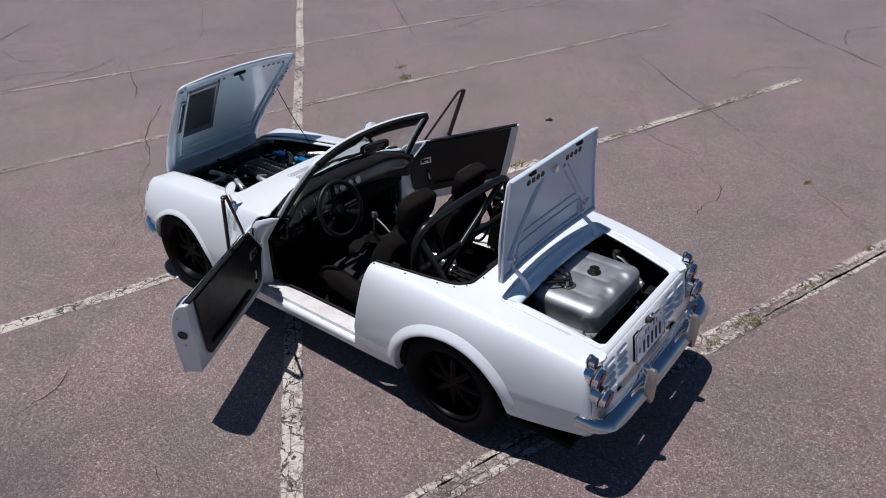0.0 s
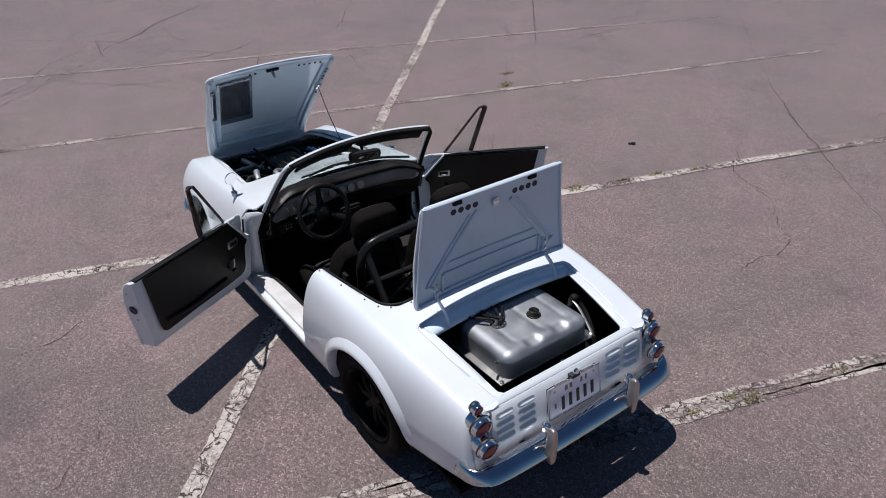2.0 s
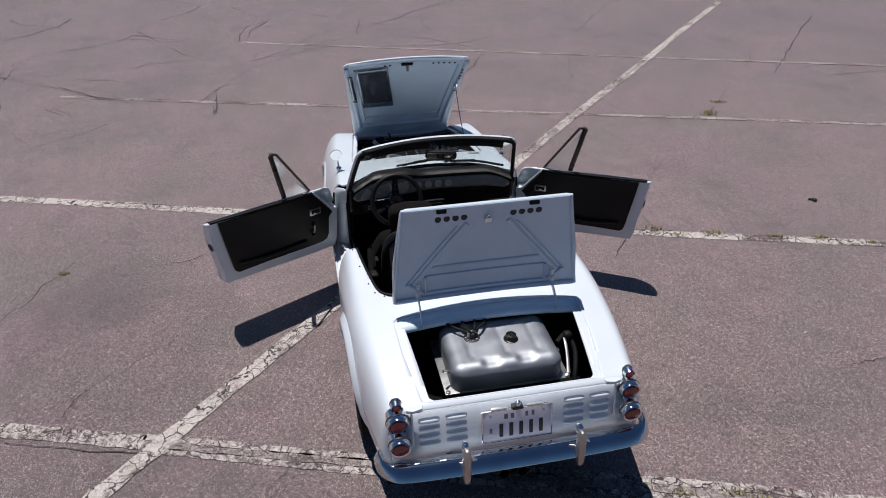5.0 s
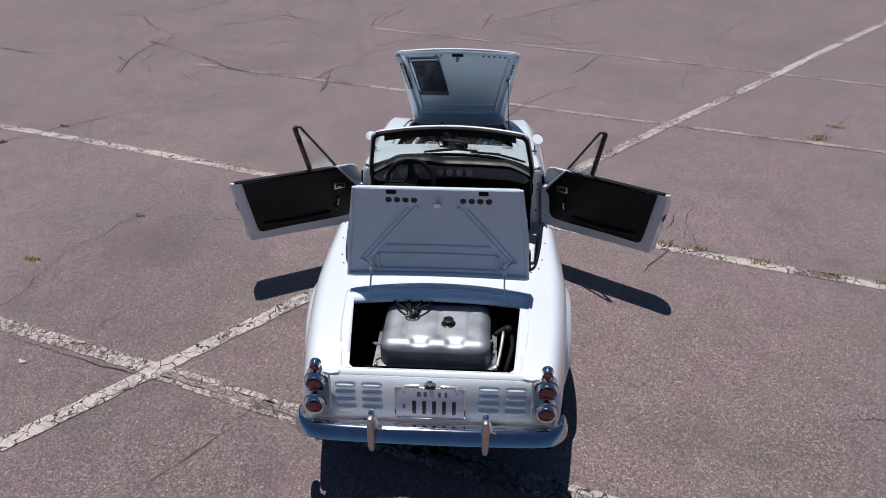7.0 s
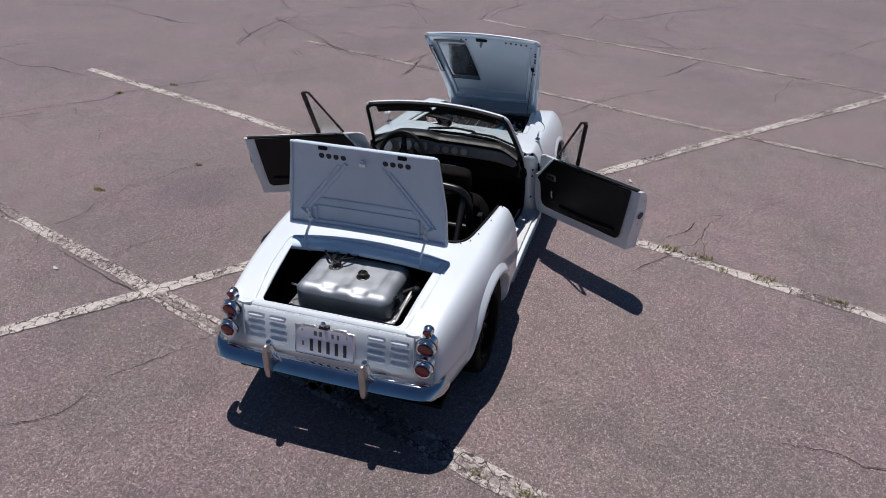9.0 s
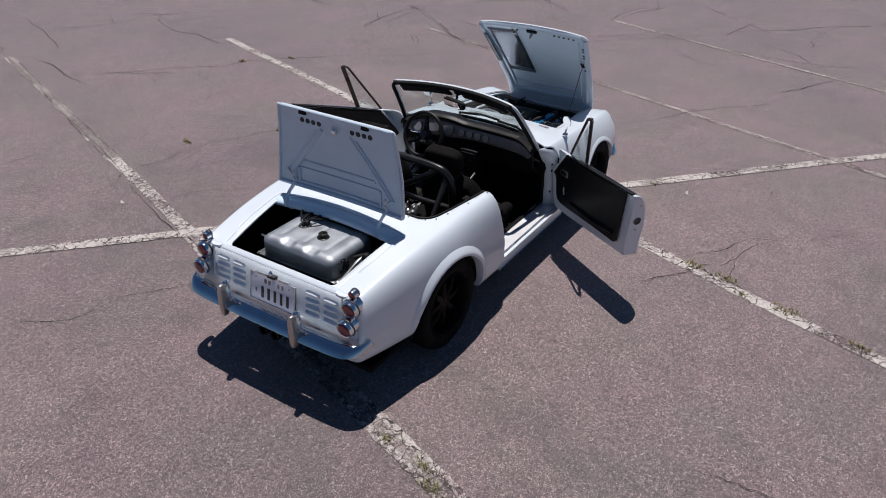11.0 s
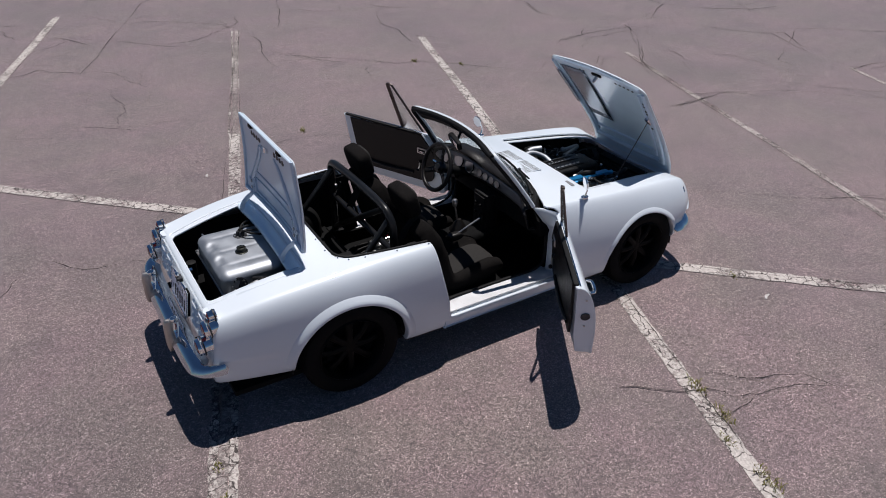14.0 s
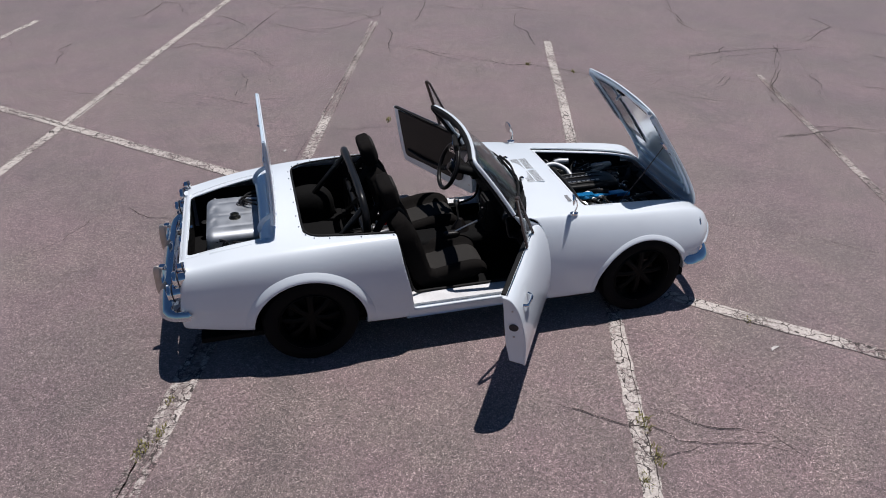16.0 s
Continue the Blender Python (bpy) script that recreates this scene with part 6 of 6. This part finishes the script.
# ---- cracks in the asphalt ----
def ribbon(points, width, seed, rough=0.05):
    """A ragged dark crack along a line of plan points."""
    rnd = random.Random(seed)
    pts = [Vector((*p, 0)) for p in points]
    fine = [pts[0]]
    for a, b in zip(pts, pts[1:]):
        n = max(2, int((b - a).length / 0.045))
        side = Vector((-(b - a).y, (b - a).x, 0)).normalized()
        drift = 0.0
        for i in range(1, n + 1):
            drift = drift * 0.86 + rnd.uniform(-1, 1) * rough * 0.42
            fade = max(0.0, math.sin(math.pi * i / n)) ** 0.5
            fine.append(a + (b - a) * (i / n) + side * drift * fade)
    verts, faces = [], []
    open_ = rnd.uniform(0.6, 1.2)
    for i, p in enumerate(fine):
        open_ = min(1.6, max(0.12, open_ + rnd.gauss(0, 0.16) + (0.85 - open_) * 0.04))
        d = (fine[min(i + 1, len(fine) - 1)] - fine[max(i - 1, 0)]).normalized()
        s = Vector((-d.y, d.x, 0))
        w = width * open_ * rnd.uniform(0.7, 1.3) * (0.25 + 0.75 * min(1, i / 3, (len(fine) - 1 - i) / 3)) * 0.5
        verts += [p + s * w + Vector((0, 0, 0.0075)), p - s * w + Vector((0, 0, 0.0075))]
        if i:
            k = 2 * i
            faces.append((k - 2, k - 1, k + 1, k))
    return verts, faces


pieces = []


def long_crack(seed, *points):
    """One of the long cracks, wider the farther off it lies."""
    far = math.hypot(*points[len(points) // 2])
    pieces.append(ribbon(points, 0.0035 + 0.0006 * max(0.0, far - 2.0), seed, 0.03))


long_crack(40, (5.27, 7.66), (5.50, 7.37), (5.87, 6.98), (6.20, 6.64), (6.58, 6.40), (6.89, 6.10), (7.20, 5.78), (7.68, 5.33), (8.00, 5.08), (8.57, 5.09), (8.77, 4.86))
long_crack(41, (7.34, 9.51), (7.46, 9.03), (7.74, 8.50), (7.63, 8.02), (7.22, 7.11), (7.07, 6.74), (6.96, 6.40), (6.96, 5.94))
long_crack(42, (8.51, 9.11), (7.88, 8.50))
long_crack(43, (7.71, 5.03), (7.45, 4.50), (7.02, 4.00), (6.53, 3.50), (6.31, 3.23), (6.01, 2.76))
long_crack(44, (8.00, 5.08), (8.95, 5.47), (9.39, 5.73))
long_crack(45, (6.91, 5.11), (6.63, 4.81), (6.29, 4.81), (6.06, 4.72), (5.79, 4.31), (5.40, 4.14), (4.90, 4.03))
long_crack(46, (3.01, 5.26), (3.18, 5.03), (3.35, 4.85), (3.59, 4.85), (3.75, 4.70), (3.91, 4.57), (4.15, 4.34), (4.49, 4.00), (4.68, 3.71), (4.92, 3.43), (5.15, 3.14), (5.41, 2.93))
long_crack(47, (4.28, 6.04), (4.43, 5.86), (4.61, 5.65))
long_crack(48, (6.07, 3.83), (5.75, 3.54))
long_crack(49, (5.80, 1.82), (5.47, 1.80), (5.29, 1.82))
long_crack(50, (8.77, 4.32), (9.00, 3.82), (9.39, 3.42), (9.14, 2.91), (8.90, 2.42))
long_crack(51, (7.98, 0.68), (8.35, 0.28), (8.72, -0.14), (9.19, -0.37), (9.50, -0.73), (9.81, -1.10), (10.40, -1.59), (10.81, -2.09), (11.33, -2.72))
long_crack(52, (8.67, -0.23), (9.61, -0.34), (9.92, -0.46))
long_crack(53, (8.39, -1.06), (8.16, -1.41), (7.87, -1.58), (7.58, -1.86))
long_crack(54, (6.29, -1.43), (6.61, -1.65), (7.25, -1.96), (7.90, -2.23), (7.81, -2.62), (7.87, -3.10), (8.05, -3.67), (8.38, -3.96), (9.90, -5.01))
long_crack(55, (10.44, -2.46), (10.08, -3.00), (10.03, -3.45), (9.73, -4.20), (9.88, -4.92))
long_crack(56, (6.99, -3.13), (6.36, -2.98), (6.04, -2.84), (5.70, -2.79))
long_crack(57, (4.61, -0.52), (5.08, -0.78), (5.50, -1.16), (5.86, -1.50))
long_crack(58, (8.83, 1.51), (9.52, 1.45), (10.17, 1.16))
long_crack(59, (-0.47, 6.28), (-0.35, 6.59), (-0.13, 7.02), (0.15, 7.81), (0.46, 8.53), (0.87, 9.53), (1.10, 10.10), (1.51, 10.62))
long_crack(60, (-0.52, 8.50), (-0.30, 8.14), (-0.09, 7.73))
long_crack(61, (0.17, 7.90), (0.47, 7.57), (0.82, 7.17), (1.21, 6.94), (1.64, 6.55), (1.89, 6.16), (2.26, 5.87), (2.45, 5.56), (2.77, 5.19))
long_crack(62, (2.26, 5.87), (2.49, 5.65), (2.87, 5.37), (3.30, 4.89), (3.63, 4.84), (3.89, 4.66), (4.14, 4.34))
long_crack(63, (3.34, 9.46), (2.92, 8.21), (2.64, 7.51), (2.41, 7.33))
long_crack(64, (2.04, 7.18), (2.10, 6.99), (2.05, 6.66), (1.91, 6.21), (1.83, 5.63), (1.91, 5.45))
long_crack(66, (4.82, 7.98), (4.48, 7.68), (4.16, 6.96), (4.21, 6.40), (4.05, 5.72))
long_crack(67, (2.98, 4.95), (2.83, 4.84), (2.71, 4.40), (2.49, 4.23), (2.12, 3.90))
long_crack(70, (7.82, 5.05), (7.33, 4.45), (6.61, 3.55), (6.53, 3.42))
long_crack(71, (9.86, 3.49), (10.43, 3.22), (11.08, 2.66), (11.63, 2.45), (12.10, 2.79), (12.52, 3.34))
long_crack(72, (9.14, 3.55), (9.61, 3.33), (9.43, 3.09), (9.05, 2.50))
long_crack(73, (8.72, 1.62), (9.22, 1.64), (9.81, 1.51), (9.97, 1.25), (10.44, 1.39), (11.56, 1.93))
long_crack(74, (5.83, 2.03), (6.23, 1.89), (6.96, 1.55), (7.40, 1.25), (7.70, 0.88), (8.23, 0.55), (8.41, 0.34))
long_crack(75, (5.34, 1.79), (5.87, 1.79), (6.08, 1.86))
long_crack(76, (7.54, 0.35), (8.00, 0.09))
long_crack(77, (-2.21, 8.35), (-1.68, 8.69), (-1.45, 9.58), (-0.84, 9.38))
long_crack(78, (-0.55, 8.38), (-0.22, 8.20))
long_crack(79, (-0.90, 4.62), (-0.55, 4.36), (-0.16, 4.03))
long_crack(80, (7.32, 7.58), (7.19, 6.93), (7.01, 6.42))
long_crack(82, (9.48, 6.40), (9.40, 5.75), (8.76, 5.34), (8.40, 5.08))
long_crack(83, (6.07, 3.75), (6.27, 3.51), (6.42, 3.41))
long_crack(84, (6.07, 3.75), (5.82, 3.49), (5.64, 3.43))
long_crack(85, (7.00, 3.90), (6.47, 3.39), (6.20, 2.99))
long_crack(86, (6.03, 2.85), (5.95, 2.61), (6.15, 2.43))
long_crack(87, (5.88, 1.96), (6.43, 1.80), (6.64, 1.43))
long_crack(88, (9.40, 5.75), (9.99, 5.05), (10.52, 4.71), (11.22, 4.64))
long_crack(91, (4.32, -9.13), (2.87, -7.26), (1.81, -6.06), (1.17, -5.39), (0.65, -4.91), (0.11, -4.38), (-0.40, -3.95), (-0.68, -3.62), (-0.88, -3.35), (-1.16, -3.06), (-1.48, -2.79))
long_crack(92, (1.59, -9.83), (0.84, -8.99), (0.04, -8.21), (-0.70, -7.45))
long_crack(93, (5.35, -0.84), (4.97, -0.72), (4.55, -0.49), (4.07, -0.06), (3.56, 0.24), (3.36, 0.57), (3.08, 0.88), (2.93, 1.05))
long_crack(94, (1.98, 2.11), (2.01, 1.91), (2.02, 1.77), (2.15, 1.56))
long_crack(96, (7.23, 1.89), (7.56, 1.46), (8.04, 0.91), (8.85, 0.50), (9.33, -0.09), (9.41, -1.22))
long_crack(97, (9.85, 3.32), (9.16, 2.93), (8.14, 2.38), (8.15, 2.09))
long_crack(98, (6.38, 1.84), (5.63, 1.77), (5.37, 1.81))
long_crack(99, (4.87, -4.54), (4.50, -4.19), (4.08, -3.81))
long_crack(100, (5.31, -5.48), (6.87, -6.88), (8.21, -8.15))
long_crack(102, (6.07, 4.70), (6.74, 4.84), (7.35, 4.85), (7.85, 4.78), (8.26, 3.73))
long_crack(103, (1.83, -1.61), (2.07, -1.82), (2.39, -1.96), (2.63, -2.37), (3.01, -2.74))
long_crack(105, (-1.36, 1.75), (-1.25, 1.59), (-1.15, 1.48), (-0.97, 1.44), (-0.80, 1.43), (-0.64, 1.30), (-0.41, 1.11))
long_crack(108, (1.32, -1.44), (1.51, -1.60), (1.79, -1.76), (1.86, -1.88), (2.01, -1.95), (2.27, -2.01), (2.48, -2.15))
long_crack(109, (1.69, -1.97), (2.01, -1.95))
long_crack(65, (4.51, 8.44), (4.78, 7.90), (5.19, 7.64))
long_crack(113, (-0.2, 1.0), (-0.43, 1.2))
crnd = random.Random(21)
# cracks that run along the painted lines
for a, b, n in (((9.6, -7.15), (-3.4, 4.97), 9), ((6.53, 3.76), (2.45, -8.2), 7), ((4.33, 5.9), (0.08, -6.5), 8), ((1.97, 7.58), (0.0, 1.75), 5), ((-0.28, 9.75), (-2.75, 2.1), 5), ((8.76, 1.68), (4.6, -8.9), 5)):
    a, b = Vector(a), Vector(b)
    for k in range(n):
        t0 = (k + crnd.uniform(0, 0.3)) / n
        t1 = t0 + crnd.uniform(0.5, 1.1) / n
        p, q = a.lerp(b, t0), a.lerp(b, min(1, t1))
        off = Vector((crnd.uniform(-0.05, 0.05), crnd.uniform(-0.03, 0.03)))
        pieces.append(ribbon([p + off, (p + q) / 2 + off + Vector((crnd.uniform(-0.02, 0.02), 0)), q + off], crnd.uniform(0.002, 0.0045), k + n, 0.02))
# fine branching cracks over the lot
for k in range(165):
    x, y = crnd.uniform(-6, 17), crnd.uniform(-15, 14)
    if -1.2 < x < 3.2 and abs(y) < 2.0:
        continue
    a = crnd.choice([0.3, 1.2, 1.9, 2.7]) + crnd.gauss(0, 0.35)
    pts = [Vector((x, y))]
    for _ in range(crnd.randint(2, 6)):
        a += crnd.gauss(0, 0.45)
        pts.append(pts[-1] + Vector((math.cos(a), math.sin(a))) * crnd.uniform(0.25, 0.7))
    near = -3 < x < 6 and -5 < y < 6
    pieces.append(ribbon(pts, crnd.uniform(0.002, 0.004) if near else crnd.uniform(0.003, 0.007), 300 + k, 0.07))
    if crnd.random() < 0.5:
        p = pts[len(pts) // 2]
        b2 = a + crnd.choice([-1, 1]) * crnd.uniform(0.8, 1.5)
        q = p + Vector((math.cos(b2), math.sin(b2))) * crnd.uniform(0.2, 0.6)
        pieces.append(ribbon([p, (p + q) / 2, q], 0.004, 700 + k, 0.05))
tagged(part("ground_crack", join(*pieces), CRACK), "thin ragged dark cracks across the asphalt", "crack", kind="stuff")


# ---- weeds in the cracks, stones ----
def tuft(x, y, size, seed):
    rnd = random.Random(seed)
    verts, faces = [], []
    for _ in range(int(70 * size / 0.08)):
        a, lean = rnd.uniform(0, 2 * math.pi), rnd.uniform(0.3, 1.0)
        r = size * rnd.uniform(0, 1) ** 0.7
        b = rnd.uniform(0, 2 * math.pi)
        base = Vector((x + 0.55 * r * math.cos(b) + 0.30 * r * math.sin(b), y + 1.25 * r * math.sin(b), 0))
        h = rnd.uniform(0.008, 0.03) * (0.6 + size / 0.12)
        d = Vector((math.cos(a), math.sin(a), 0))
        n = Vector((-d.y, d.x, 0)) * rnd.uniform(0.0015, 0.004)
        k = len(verts)
        verts += [base - n, base + n, base + d * h * lean * 0.5 + Vector((0, 0, h * 0.7)) + n * 0.8, base + d * h * lean * 0.5 + Vector((0, 0, h * 0.7)) - n * 0.8, base + d * h * lean * 1.1 + Vector((0, 0, h * 0.9))]
        faces += [(k, k + 1, k + 2, k + 3), (k + 3, k + 2, k + 4)]
    return verts, faces


WEEDS = ((1.75, -1.71, 0.08), (1.70, -1.96, 0.07), (1.55, -2.10, 0.05), (1.51, -2.39, 0.09), (1.36, -2.85, 0.06), (1.25, -3.2, 0.07), (-0.87, -0.86, 0.04), (-0.92, -1.11, 0.06), (-1.01, -1.22, 0.07), (-1.18, -1.84, 0.06), (-1.40, -2.62, 0.06), (4.08, -3.81, 0.08), (4.15, -3.88, 0.07), (4.46, -4.15, 0.08), (-0.75, -3.53, 0.05), (2.94, -1.02, 0.04), (3.59, 4.85, 0.07), (4.08, 4.42, 0.05), (1.28, 3.22, 0.06), (2.03, 2.70, 0.04), (1.1, -3.55, 0.05))
for i, (x, y, r) in enumerate(WEEDS):
    tagged(part("weed_tuft", tuft(x, y, r, i), WEED), "low dry green weed tuft growing in a crack", "weed", "weeds in the cracks")
rnd = random.Random(8)
sv, sf = [], []
for _ in range(260):
    x, y, r = rnd.uniform(-3, 7), rnd.uniform(-6, 6), rnd.uniform(0.003, 0.009)
    k = len(sv)
    for j in range(6):
        a = math.pi * j / 3 + rnd.uniform(-0.3, 0.3)
        sv.append((x + r * math.cos(a), y + r * math.sin(a), 0.001))
    sv.append((x, y, r * 0.8))
    sf += [(k + j, k + (j + 1) % 6, k + 6) for j in range(6)]
tagged(part("loose_gravel", (sv, sf), GRIT), "scattered loose grit on the asphalt", "gravel", kind="stuff")


def flake(x, y, length, turn, seed):
    """A thin curled chip of old paint."""
    rnd = random.Random(seed)
    verts, faces = [], []
    for i in range(7):
        u = i / 6 - 0.5
        w = 0.011 * (1 - 3.2 * u * u) * rnd.uniform(0.8, 1.2)
        for k, v in enumerate((-w, 0.0, w)):
            p = Vector((length * u, v + 0.16 * length * (1 - 4 * u * u), 0.004 + 0.010 * abs(u) + (0.0 if k == 1 else 0.004)))
            verts.append(Matrix.Translation((x, y, 0)) @ Matrix.Rotation(radians(turn), 4, "Z") @ p)
    for i in range(6):
        for k in range(2):
            faces.append((3 * i + k, 3 * i + k + 1, 3 * i + k + 4, 3 * i + k + 3))
    return verts, faces


for i, (x, y, length, turn) in enumerate(((2.93, -1.33, 0.075, 20), (0.09, 2.62, 0.06, 70))):
    tagged(solid(part("paint_flake", flake(x, y, length, turn, i), CHIP), 0.0015, 1.0), "curled pale flake lying on the asphalt", "flake", "pale flakes on the ground")
tagged(part("dirt_clod", join(pillow(1.86, -3.58, 0.014, 0.05, 0.04, 0.028, 0.8, 8), pillow(1.885, -3.555, 0.010, 0.028, 0.03, 0.02, 0.8, 8)), INK), "small dark clod of dirt on the asphalt", "dirt clod")
